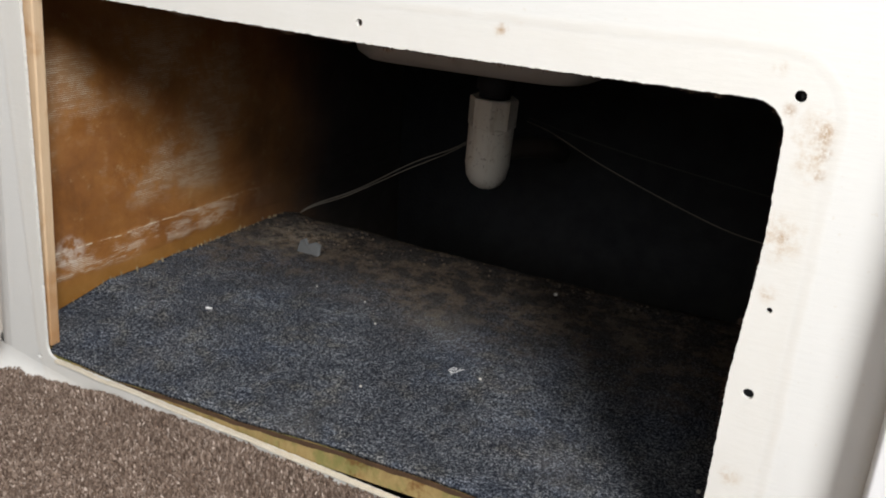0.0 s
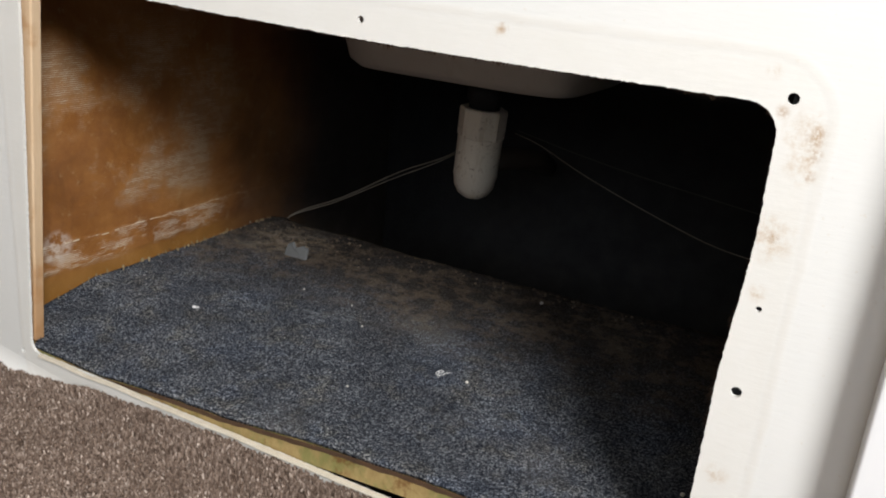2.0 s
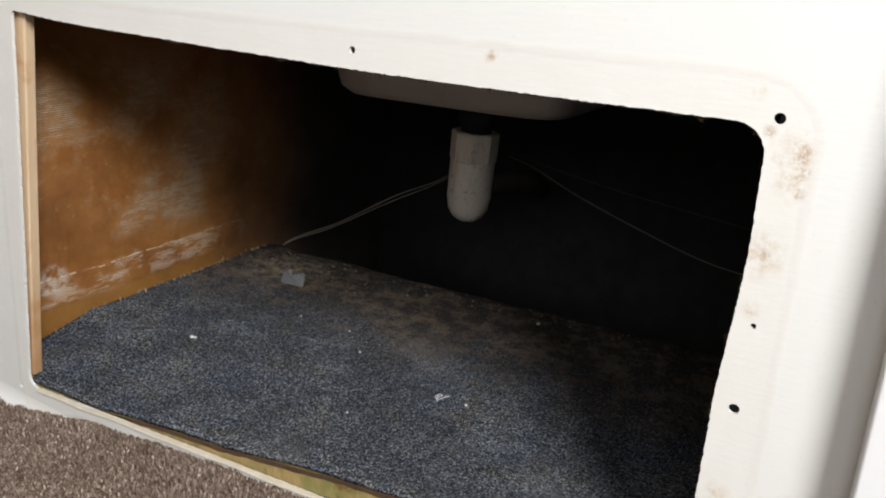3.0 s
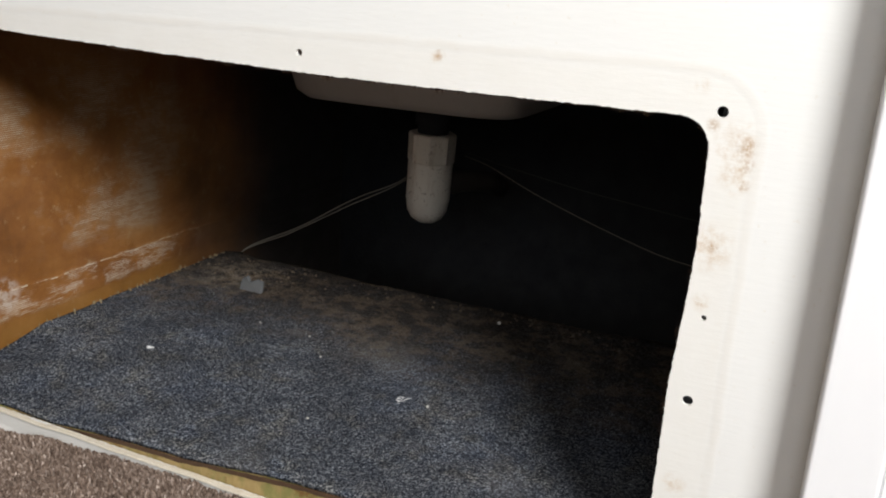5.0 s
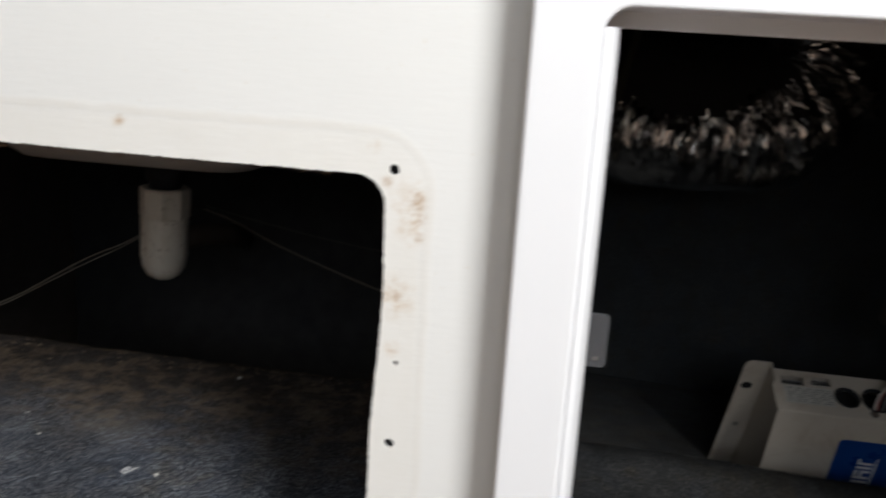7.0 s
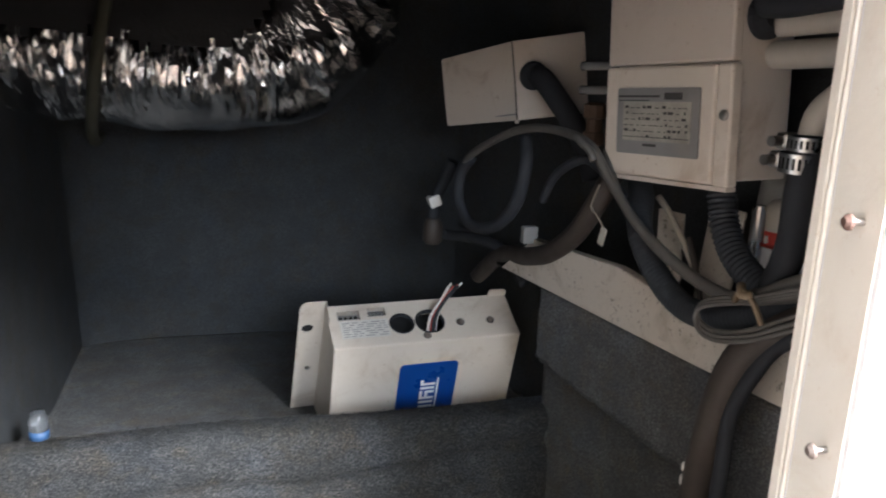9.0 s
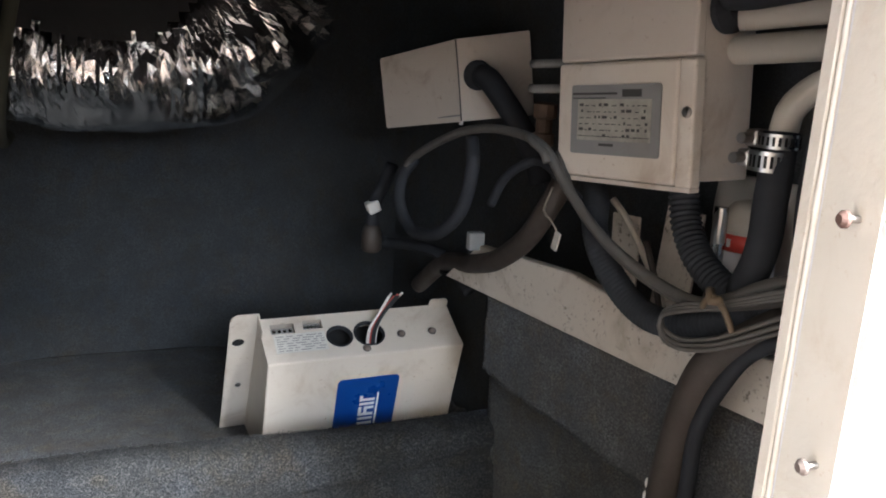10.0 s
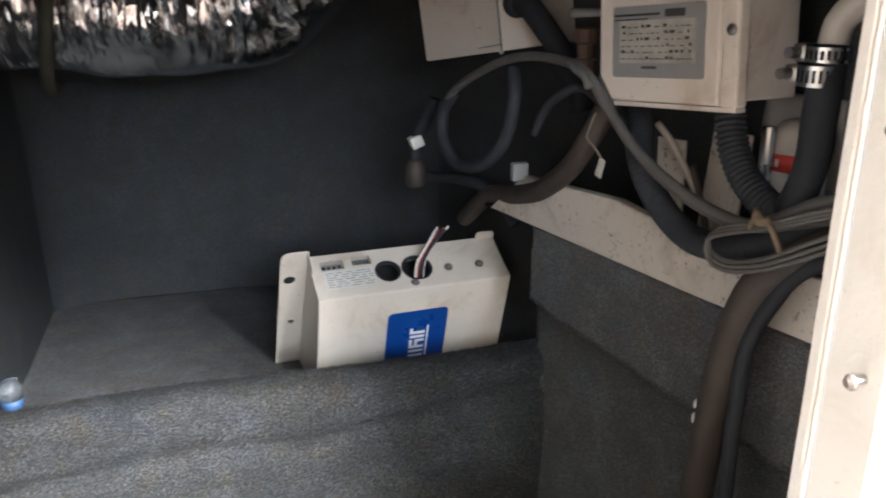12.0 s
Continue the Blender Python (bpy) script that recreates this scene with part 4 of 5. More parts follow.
holed_wall("wall_east", "y", 1.13, -2.7, -0.001, [[(-1.54, 1.03), (-0.82, 1.03), (-0.82, 1.69), (-1.54, 1.69)]], 0.04, "unseen cream cabin wall with a wide window opening")
holed_wall("wall_south", "x", -2.66, -2.4, 1.129, [[(0.0, 0.75), (1.08, 0.75), (1.08, 1.65), (0.0, 1.65)]], 0.04, "unseen cream cabin wall with an opening added for the fill lamp")
holed_wall("wall_far_west", "y", -2.44, -2.61, -0.001, [], 0.04, "unseen cream cabin wall")
holed_wall("wall_north_upper", "x", 0.0, 0.901, 1.129, [], 0.03, "unseen cream cabin wall beside the bulkhead")
step_cream = plain_paint("warm_cream_moulding", (0.60, 0.555, 0.49), (0.67, 0.63, 0.57), 0.45, 0.0006, 3.0, 0.25)
for z0, z1, y in ((-0.058, 0.052, 0.030), (0.060, 0.118, 0.062), (0.124, 0.262, 0.044), (0.272, 0.60, 0.075)):
    bm = box((-1.30, y, z0), (-0.745, 0.30, z1), 0.012, 3)
    tagged(new("wall_step", finish("wall_step", bm, step_cream, True)), "rounded cream moulded step beyond the bulkhead", "step", kind="structure")
holed_wall("wall_north_side", "x", 0.31, -2.39, -0.7215, [], 0.03, "unseen cream cabin wall beyond the bulkhead's end")
tagged(new("ceiling_cabin", finish("ceiling_cabin", box((-2.44, -2.70, 1.951), (1.17, 0.08, 1.98)), cabin_cream)), "unseen cream cabin ceiling", "ceiling", kind="structure")
tagged(new("seat_top", finish("seat_top", box((-0.72, 0.0005, 0.951), (0.90, 1.25, 0.98)), cabin_cream)), "cream seat top over the lockers", "structure", kind="structure")
tagged(new("wall_hidden", finish("wall_hidden", plate([(-0.72, 0.98), (0.90, 0.98), (0.90, 1.95), (-0.72, 1.95)], [], 0.3, 0.33), cabin_cream)), "unseen cream cabin wall over the seat", "wall", kind="structure")

# ---- the second locker: ledge and side ----
# all of its fittings are laid out square, then leaned to the hull's slope
before_locker = set(bpy.data.objects) - {bpy.data.objects["wall_hull"]}


def side(y):
    """Where the slanting side of the locker runs."""
    return 0.72 - 0.1904 * (y - 0.238)


ALONG, OUT = Vector((0.187, -0.982, 0)).normalized(), Vector((-0.982, -0.187, 0)).normalized()


def on_side(y, z, off=0.0):
    """A place off metres in front of the slanting side."""
    return Vector((side(y), y, z)) + OUT * off


def bowl(d, r):
    """Rise of a felt floor that curves up over its last r metres."""
    d = min(r, max(0.0, d))
    return r - math.sqrt(r * r - (r - d) ** 2)


bm = bmesh.new()
rows = []
for i in range(71):
    x = -0.006 + 0.710 * i / 70
    prof = []
    for k in range(-30, 20):
        if k < 10:
            y, z = 0.632, -0.60 + 0.434 * (k + 30) / 39
        elif k < 17:
            a = math.pi * (k - 9) / 7
            y, z = 0.662 - 0.030 * math.cos(a), -0.166 + 0.021 * math.sin(a)
        else:
            y, z = 0.692, -0.166 - 0.085 * (k - 16) / 3
        crease = 0.015 * math.exp(-((z + 0.226 - 0.06 * (x - 0.3) - 0.008 * math.sin(x * 11)) / 0.007) ** 2) if k < 10 else 0
        prof.append(bm.verts.new((x, y + crease + 0.005 * noise.noise((x * 7, z * 9, 4)) - 0.004, z + 0.004 * noise.noise((x * 6, y * 8, 1)))))
    rows.append(prof)
for a, b in zip(rows, rows[1:]):
    for k in range(49):
        bm.faces.new((a[k], b[k], b[k + 1], a[k + 1]))
tagged(new("ledge", finish("ledge", bm, dark_felt, True)), "felt-covered ledge with a rounded top across the locker", "ledge", kind="structure")
bm = sheet(-0.012, 0.76, 0.680, 1.2995, 60, 90, lambda x, y: -0.250 + 0.004 * noise.noise((x * 7, y * 7, 3)) + bowl(side(y) + 0.10 - x, 0.05) + bowl(x + 0.012, 0.03), 0.01, lambda x, y: x < side(y) + 0.11)
tagged(new("floor_4", finish("floor_4", bm, side_felt, True)), "felt-covered locker floor behind the ledge", "floor", kind="structure")


def ledge_place(rng):
    x, y = rng.uniform(0.012, 0.67), rng.uniform(0.633, 0.69)
    k = (y - 0.662) / 0.030
    return Vector((x, y - 0.004, -0.166 + 0.021 * math.sqrt(max(0, 1 - k * k)) + 0.004 * noise.noise((x * 6, y * 8, 1)) - 0.0005))


fuzz("ledge_fibres", 9000, ledge_place, 0.0045, 0.00025, dark_felt, "loose grey fibres of the felt on the ledge", 8)

cove("wall_corner_2", (0.34, 1.2985), (0.56, 1.2985), (side(1.02) + 0.10, 1.02), -0.30, 0.66, hull_felt, "charcoal felt rounded corner of the hull side")
cove("wall_corner_3", (-0.010, 1.20), (-0.010, 1.2985), (0.09, 1.2985), -0.30, 0.66, hull_felt, "charcoal felt rounded corner by the divider")

# slanting side: lower felt, overlapping upper felt, and the dark recess above
def slanted(name, y0, y1, z0, z1, off, thick, mat_, label, ragged=None, ny=60, nz=14, category="wall"):
    bm = bmesh.new()
    rows = []
    for i in range(ny + 1):
        y = y0 + (y1 - y0) * i / ny
        low = ragged(y) if ragged else z0
        rows.append([bm.verts.new(on_side(y, low + (z1 - low) * k / nz, off + 0.003 * noise.noise((y * 9, k * 0.4, off * 90)))) for k in range(nz + 1)])
    for a, b in zip(rows, rows[1:]):
        for k in range(nz):
            bm.faces.new((a[k], a[k + 1], b[k + 1], b[k]))
    made = bmesh.ops.extrude_face_region(bm, geom=bm.faces[:])["geom"]
    bmesh.ops.translate(bm, verts=[g for g in made if isinstance(g, bmesh.types.BMVert)], vec=-OUT * thick)
    return tagged(new(name, finish(name, bm, mat_, True)), label, category, kind="structure")


slanted("wall_side_lower", 0.052, 0.640, -0.62, 0.044, -0.050, 0.02, side_felt, "felt-covered slanting locker side")
slanted("felt_flap", 0.052, 0.575, -0.06, 0.052, 0.008, 0.015, side_felt, "upper layer of felt with a ragged lower edge on the slanting side", lambda y: -0.070 + 0.07 * max(0, y - 0.24) + 0.02 * max(0, y - 0.5) + 0.006 * noise.noise((y * 22, 0, 3)) + 0.003 * noise.noise((y * 90, 0, 3)), 160, category="carpet")
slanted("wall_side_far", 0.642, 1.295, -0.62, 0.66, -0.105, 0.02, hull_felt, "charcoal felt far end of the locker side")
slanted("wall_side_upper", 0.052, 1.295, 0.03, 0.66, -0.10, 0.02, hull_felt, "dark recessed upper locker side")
slanted("ledge_side", 0.052, 0.70, 0.045, 0.050, -0.003, 0.096, dark_felt, "felt ledge at the foot of the recess", nz=2, category="ledge")

slanted("recess_panel", 0.120, 0.335, 0.045, 0.235, -0.088, 0.008, cabin_cream, "dull cream panel at the back of the recess", ny=20)

# mildewed white board standing along the side
bm = bmesh.new()
outline = [(0.066, 0.056), (0.300, 0.053), (0.662, 0.054), (0.590, 0.110), (0.420, 0.119), (0.350, 0.110), (0.320, 0.090), (0.290, 0.097), (0.066, 0.124)]
vs = [bm.verts.new(on_side(y, z, 0.014)) for y, z in outline]
bm.faces.new(vs)
made = bmesh.ops.extrude_face_region(bm, geom=bm.faces[:])["geom"]
bmesh.ops.translate(bm, verts=[g for g in made if isinstance(g, bmesh.types.BMVert)], vec=-OUT * 0.012)
bmesh.ops.bevel(bm, geom=bm.edges[:], offset=0.0012, segments=1, affect="EDGES")
solid("white_board", bm, speck_board, "white board speckled with mildew along the locker side", "board")

# ---- air-conditioner control box behind the ledge ----
W, D, H, SLOPE = 0.259, 0.0732, 0.252, 0.20
ctrl = thing("control_box", "white enamelled control box with blue label tipped back behind the ledge", "control box", Matrix.Translation((0.3986, 0.6394, -0.0391)) @ Euler((radians(28.0), radians(1.2), radians(3.9))).to_matrix().to_4x4() @ Matrix.Translation((0, 0, -H)))


def raked(bm):
    """Brings the cover's foot forward, for its face slopes."""
    for v in bm.verts:
        v.co.y -= SLOPE * (H - v.co.z)
    return bm


top_holes = [circle(0.0982, 0.0335, 0.0162, 24), circle(0.1377, 0.0335, 0.0195, 24), [(0.013, 0.0465), (0.0435, 0.0465), (0.0435, 0.0625), (0.013, 0.0625)], [(0.055, 0.0500), (0.080, 0.0500), (0.080, 0.0650), (0.055, 0.0650)]]
bm = plate(rounded(0.0, W, 0.0, D, (0.002,) * 4), top_holes, 0.0, 0.0016)
for v in bm.verts:
    v.co = Vector((v.co.x, v.co.z, H - v.co.y))
part("top", bm, enamel, ctrl)
part("cover", raked(box((0.0, -0.0016, 0.0), (W, 0.0, H + 0.0004), 0.0014)), enamel, ctrl)
part("fold", box((0.0, -0.0014, H + 0.0005), (W, 0.0125, H + 0.0018), 0.0006), enamel, ctrl, "folded cover edge over the top")
for x in (0.0008, W - 0.0022):
    bm = box((x, 0.0004, 0.0), (x + 0.0014, D, H - 0.002))
    for v in bm.verts:
        v.co.y -= SLOPE * (H - v.co.z) if v.co.y < 0.01 else 0.0
    part("side_panel", bm, enamel, ctrl)
part("back", box((0.0, D, 0.0), (W, D + 0.0016, H - 0.003)), enamel, ctrl)
# filler block so the openings show black instead of real depth
part("inside", box((0.003, 0.002, 0.02), (W - 0.003, D - 0.002, H - 0.030)), void_black, ctrl, "black block standing in for the box's unlit inside")
# flange with slotted holes
slots = [circle(-0.0216, H - 0.0403, 0.0082, 16), circle(-0.0216, H - 0.2367, 0.0082, 14)]
part("mounting_flange", plate(rounded(-0.0345, 0.0005, 0.0, H + 0.0125, (0.001, 0.001, 0.001, 0.012)), slots, D - 0.0022, D - 0.0004), enamel, ctrl)
part("screw", disc((-0.016, D - 0.0034, H - 0.128), (0, 1, 0), 0.0040, 0.0014, 12), dull_steel, ctrl)
part("flange_lip", box((-0.0006, D - 0.030, H - 0.004), (0.0012, D - 0.0005, H + 0.0125), 0.0005), enamel, ctrl, "folded ear standing above the top")
# black sheet behind the flange holes, in place of their shade
part("hole_backing", box((-0.032, D + 0.002, 0.003), (-0.008, D + 0.003, H - 0.01)), void_black, ctrl)
part("mounting_tab", plate(rounded(W - 0.026, W + 0.001, H - 0.004, H + 0.0125, (0, 0, 0.008, 0.004)), [], D - 0.002, D - 0.0004), enamel, ctrl)
# label
lab = part("label", raked(plate(rounded(0.0919, 0.1755, H - 0.180, H - 0.0362, (0.001, 0.001, 0.007, 0.007)), [], -0.0022, -0.0017)), blue_ink, ctrl, "blue maker's label with white lettering shapes")


def strokes(*lines, r=0.0022):
    """Flat painted strokes on the cover, from (across, down) points."""
    bm = bmesh.new()
    for line in lines:
        for (u0, v0), (u1, v1) in zip(line, line[1:]):
            a, b = Vector((u0, 0, H + 0.010 - v0)), Vector((u1, 0, H + 0.010 - v1))
            d = (b - a).normalized() * r
            w = Vector((d.z, 0, -d.x))
            vs = [bm.verts.new(p + Vector((0, -0.0028, 0))) for p in (a - d - w, b + d - w, b + d + w, a - d + w)]
            bm.faces.new(vs)
    return raked(bm)


# a trade mark reading upwards, as plain strokes and a rule beside it
mark = strokes([(0.1265, 0.078), (0.1265, 0.0835), (0.143, 0.0835)], [(0.127, 0.0905), (0.143, 0.0905)], [(0.1265, 0.0975), (0.1265, 0.1085), (0.143, 0.1085)], [(0.134, 0.0975), (0.143, 0.0975)], [(0.134, 0.0975), (0.134, 0.1085)], [(0.127, 0.116), (0.143, 0.116)], [(0.127, 0.124), (0.143, 0.124)])
part("lettering", mark, white_ink, lab)
part("rule", strokes([(0.149, 0.074), (0.149, 0.145)], r=0.0013), white_ink, lab)
# sticker with lines too small to read
st = part("sticker", box((0.014, 0.0145, H + 0.0003), (0.080, 0.0445, H + 0.0008)), sticker, ctrl, "worn paper wiring sticker")
bm = bmesh.new()
srng = random.Random(4)
for r in range(7):
    x = 0.017
    while x < 0.074:
        l = srng.uniform(0.004, 0.014)
        box((x, 0.017 + r * 0.0038, H + 0.0009), (min(x + l, 0.078), 0.0182 + r * 0.0038, H + 0.0011), bm=bm)
        x += l + srng.uniform(0.002, 0.007)
part("print", bm, grey_ink, st)
for x0, x1, y0 in ((0.013, 0.0435, 0.0465), (0.055, 0.080, 0.0500)):
    tb = part("terminal_block", box((x0 + 0.001, y0 + 0.001, H - 0.016), (x1 - 0.001, y0 + 0.014, H - 0.006), 0.001), plate_grey, ctrl, "grey terminal block inside a window")
    for k in range(4):
        part("terminal_screw", disc((x0 + 0.005 + k * (x1 - x0 - 0.010) / 3, y0 + 0.008, H - 0.0062), (0, 0, 1), 0.0022, 0.0014, 8), steel, tb)
for x, y in ((0.180, 0.0275), (0.2235, 0.0270), (0.128, 0.0085)):
    part("screw", lathe([(0.0045, 0), (0.0045, 0.001), (0.003, 0.0026), (0.0015, 0.003)], 12), brown_steel, ctrl).location = (x, y, H + 0.0018)
    # dark disc a little wider than the screw head
    part("dark_ring", disc((x, y, H + 0.0003), (0, 0, 1), 0.0056, 0.0018, 14), dark_ink, ctrl)
for x, r in ((0.0982, 0.0162), (0.1377, 0.0195)):
    bm = lathe([(r + 0.001, H - 0.001), (r + 0.0015, H + 0.0010), (r + 0.0002, H + 0.0014), (r - 0.0012, H + 0.001), (r - 0.0012, H - 0.004)], 28)
    bm.faces.ensure_lookup_table()
    bmesh.ops.delete(bm, geom=[f for f in bm.faces if len(f.verts) > 4], context="FACES")
    part("grommet", bm, rubber, ctrl, "black rubber grommet", smooth=True).location = (x, 0.0335, 0)
# cut wires out of the larger hole
bundle = thing("wire_bundle", "bundle of cut white, red and black wires standing from the box", "wires", Matrix.Translation((0.5335, 0.672, -0.026)))
for k, (dx, dy, mat_) in enumerate(((0.001, 0, wire_red), (0.006, 0.002, wire_red), (-0.004, 0.003, wire_white), (0.0085, -0.001, rubber), (0.003, -0.003, rubber), (0.0115, 0.002, wire_white), (-0.0065, 0.0, wire_white))):
    l = 0.92 + 0.03 * (k % 3)
    pts = [(0.6 * dx, 0.6 * dy, -0.02), (0.6 * dx + 0.003, 0.6 * dy, 0.008), (0.5 * dx + 0.018 * l, 0.5 * dy + 0.004, 0.031 * l), (0.95 * dx + 0.036 * l, dy + 0.010, 0.052 * l)]
    part("wire", tube(pts, 0.0016, 7, 0.006), mat_, bundle, smooth=True)

# ---- panel box on the slanting side ----
turn = Matrix((ALONG, -OUT, (0, 0, 1))).transposed().to_4x4()
pw, pd, ph = 0.172, 0.053, 0.176
pbox = thing("switch_box", "aged white two-part enamelled equipment box with a diagram plate", "equipment box", Matrix.Translation((0.648, 0.421, 0.221)) @ turn @ Euler((0, radians(-4.5), 0)).to_matrix().to_4x4())
part("body", box((0.004, 0.010, 0.006), (pw - 0.001, pd + 0.02, ph), 0.002), enamel_grey, pbox)
part("upper_cover", box((0.0, 0.0, 0.110), (pw, 0.012, ph + 0.002), 0.0025), enamel_grey, pbox)
part("lower_cover", box((0.0, -0.002, 0.002), (pw - 0.0165, 0.012, 0.1085), 0.003), enamel, pbox)
part("bottom_lip", box((0.004, -0.0005, -0.003), (pw + 0.001, 0.012, 0.0015), 0.001), enamel_grey, pbox)
part("corner_strip", box((pw - 0.0158, -0.0012, 0.001), (pw + 0.0022, 0.012, 0.1085), 0.0025), enamel, pbox, "folded corner strip with a bolt")
dp = part("diagram_plate", plate(rounded(0.022, 0.139, 0.024, 0.088, (0.003,) * 4), [], -0.0034, -0.0021), plate_grey, pbox, "grey wiring diagram plate")
part("diagram_field", box((0.032, -0.0040, 0.037), (0.129, -0.0035, 0.075)), plate_cream, dp, "yellowed diagram")
bm = bmesh.new()
srng = random.Random(9)
for row in range(6):
    v = 0.0405 + row * 0.0056
    u = 0.034 + srng.uniform(0, 0.004)
    while u < 0.124:
        l = srng.uniform(0.0016, 0.0065)
        tall = 0.0009 if srng.random() < 0.6 else 0.0026
        box((u, -0.0045, v), (min(u + l, 0.127), -0.0041, v + tall), bm=bm)
        u += l + srng.uniform(0.002, 0.007)
box((0.033, -0.0045, 0.0405), (0.128, -0.0041, 0.0411), bm=bm)
box((0.024, -0.0040, 0.079), (0.085, -0.0035, 0.0810), bm=bm)
box((0.092, -0.0040, 0.077), (0.116, -0.0035, 0.0835), bm=bm)
box((0.024, -0.0040, 0.0755), (0.070, -0.0035, 0.0765), bm=bm)
box((0.063, -0.0040, 0.032), (0.082, -0.0035, 0.0345), bm=bm)
part("diagram_print", bm, dark_ink, dp)
part("bolt", lathe([(0.0048, 0), (0.0048, 0.002), (0.0036, 0.0036), (0.0016, 0.004)], 12), dull_steel, pbox, "dull bolt head").matrix_local = Matrix.Translation((pw - 0.0045, -0.001, 0.064)) @ Euler((radians(90), 0, 0)).to_matrix().to_4x4()
part("gland", lathe([(0.020, 0), (0.020, 0.006), (0.015, 0.009), (0.010, 0.012)], 20), rubber, pbox, "black rubber cable gland").matrix_local = Matrix.Translation((pw - 0.001, 0.034, 0.148)) @ Euler((0, radians(90), 0)).to_matrix().to_4x4()

# ---- junction box further back ----
jm = bmesh.new()
foot = [(0.582, 0.800, 0.228, 0.316), (0.634, 0.653, 0.252, 0.346), (0.738, 0.660, 0.262, 0.362), (0.700, 0.805, 0.240, 0.335)]
junction = thing("junction_box", "aged white tilted metal junction box with a black cable", "junction box", Matrix.Translation((0.634, 0.653, 0.252)))
lows = [jm.verts.new(Vector((x, y, a)) - Vector((0.634, 0.653, 0.252))) for x, y, a, b in foot]
tops = [jm.verts.new(Vector((x - 0.010, y + 0.010, b + 0.005)) - Vector((0.634, 0.653, 0.252))) for x, y, a, b in foot]
jm.faces.new(lows), jm.faces.new(tops)
for k in range(4):
    jm.faces.new((lows[k], lows[(k + 1) % 4], tops[(k + 1) % 4], tops[k]))
bmesh.ops.bevel(jm, geom=jm.edges[:], offset=0.0015, segments=2, affect="EDGES")
part("body", jm, enamel_grey, junction)
e1 = Vector((-0.044, 0.147, -0.026))
part("seam", tube([(-0.0005, -0.0012, 0.001), (-0.005, 0.0035, 0.05), (-0.010, 0.0085, 0.098)], 0.0009, 6), dark_ink, junction)
part("lower_flange", box((-0.003, -0.002, -0.004), (0.002, 0.002, 0.0), 0.001), enamel_grey, junction)
bm = tube([Vector((-0.0018, -0.0002, 0.008)), Vector((-0.0018, -0.0002, 0.008)) + e1 * 0.5, Vector((-0.0018, 0, 0.0072)) + e1 * 0.98], 0.0010, 6)
part("flange_line", bm, plate_grey, junction)
part("gland", lathe([(0.0185, 0), (0.0185, 0.004), (0.016, 0.007), (0.012, 0.008)], 22), rubber, junction, "black rubber cable gland").matrix_local = Matrix.Translation((0.019, 0.003, 0.057)) @ Euler((radians(90), 0, 0)).to_matrix().to_4x4()
part("cable", tube([(0.023, 0.002, 0.057), (0.026, -0.018, 0.053), (0.040, -0.034, 0.030), (0.062, -0.038, 0.000), (0.082, -0.040, -0.035), (0.090, -0.05, -0.07)], 0.0145, 14), rubber, junction, "thick black cable curving down", smooth=True)
for y, z in ((0.0, 0.0), (-0.002, -0.026)):
    pts = [(0.650, 0.500, 0.328 + z), (0.670, 0.458, 0.331 + z), (0.690, 0.42, 0.333 + z)]
    solid("metal_tube", tube(pts, 0.0050, 14), bright_tube, "short bright metal tube entering the equipment box", "tube", group="bright tubes", smooth=True)

solid("pipe_fitting", lathe([(0.008, 0.0), (0.012, 0.002), (0.012, 0.014), (0.009, 0.016), (0.009, 0.030), (0.013, 0.032), (0.013, 0.046), (0.008, 0.048)], 10), rust_brown, "rusty brown pipe fitting behind the equipment box", "pipe fitting").location = (0.669, 0.500, 0.240)

# ---- insulated foil duct ----
duct = thing("foil_duct", "crinkled silver foil insulated duct sagging in the dark", "duct", Matrix.Translation((0.25, 0.93, 0.20)))
line = spline([(-0.27, 0.02, 0.150), (-0.12, 0.0, 0.138), (0.0, -0.01, 0.128), (0.11, 0.0, 0.142), (0.172, 0.02, 0.20), (0.182, 0.04, 0.31)], 0.0042)
SEG = 64


def along_duct(radius, wobble=0.0):
    """Rings of places round the duct; radius by length along it, the ring's unit direction and its angle."""
    sidev, s, rings = Vector((0, 1, 0)), 0.0, []
    frng = random.Random(31)
    for i, c in enumerate(line):
        ahead = (line[min(i + 1, len(line) - 1)] - line[max(i - 1, 0)]).normalized()
        sidev = (sidev - ahead * sidev.dot(ahead)).normalized()
        upv = ahead.cross(sidev)
        s += (c - line[i - 1]).length if i else 0
        ring = []
        for k in range(SEG):
            a = 2 * math.pi * (k + 0.5 * (i % 2) * (wobble > 0) + frng.uniform(-0.3, 0.3) * (wobble > 0)) / SEG
            way = math.cos(a) * sidev + math.sin(a) * upv
            ring.append(c + way * radius(s, way, math.cos(a), math.sin(a)) + ahead * frng.uniform(-wobble, wobble))
        rings.append(ring)
    return rings


def crumple(s, way, ca, sa):
    # gathers run round the duct, wander and fork; flat torn-looking creases cross them
    drift = 0.016 * noise.noise((s * 14, ca * 1.8, sa * 1.8))
    pleat = 1 - 2 * abs(noise.noise(((s + drift) * 46, ca * 0.9, sa * 0.9)))
    fine = 1 - 2 * abs(noise.noise(((s + drift) * 105, ca * 2.0, sa * 2.0 + 4)))
    broad = noise.noise((s * 13, ca * 1.8, sa * 1.8 + 9))
    crease = abs(noise.noise((s * 34, ca * 5, sa * 5 + 3)))
    amp = 0.12 + 0.88 * math.exp(-((way.z + 0.30) / 0.30) ** 2)
    return 0.102 + amp * (0.016 * pleat + 0.004 * fine - 0.011 * crease) + 0.011 * broad + 0.020 * max(0.0, -way.z)


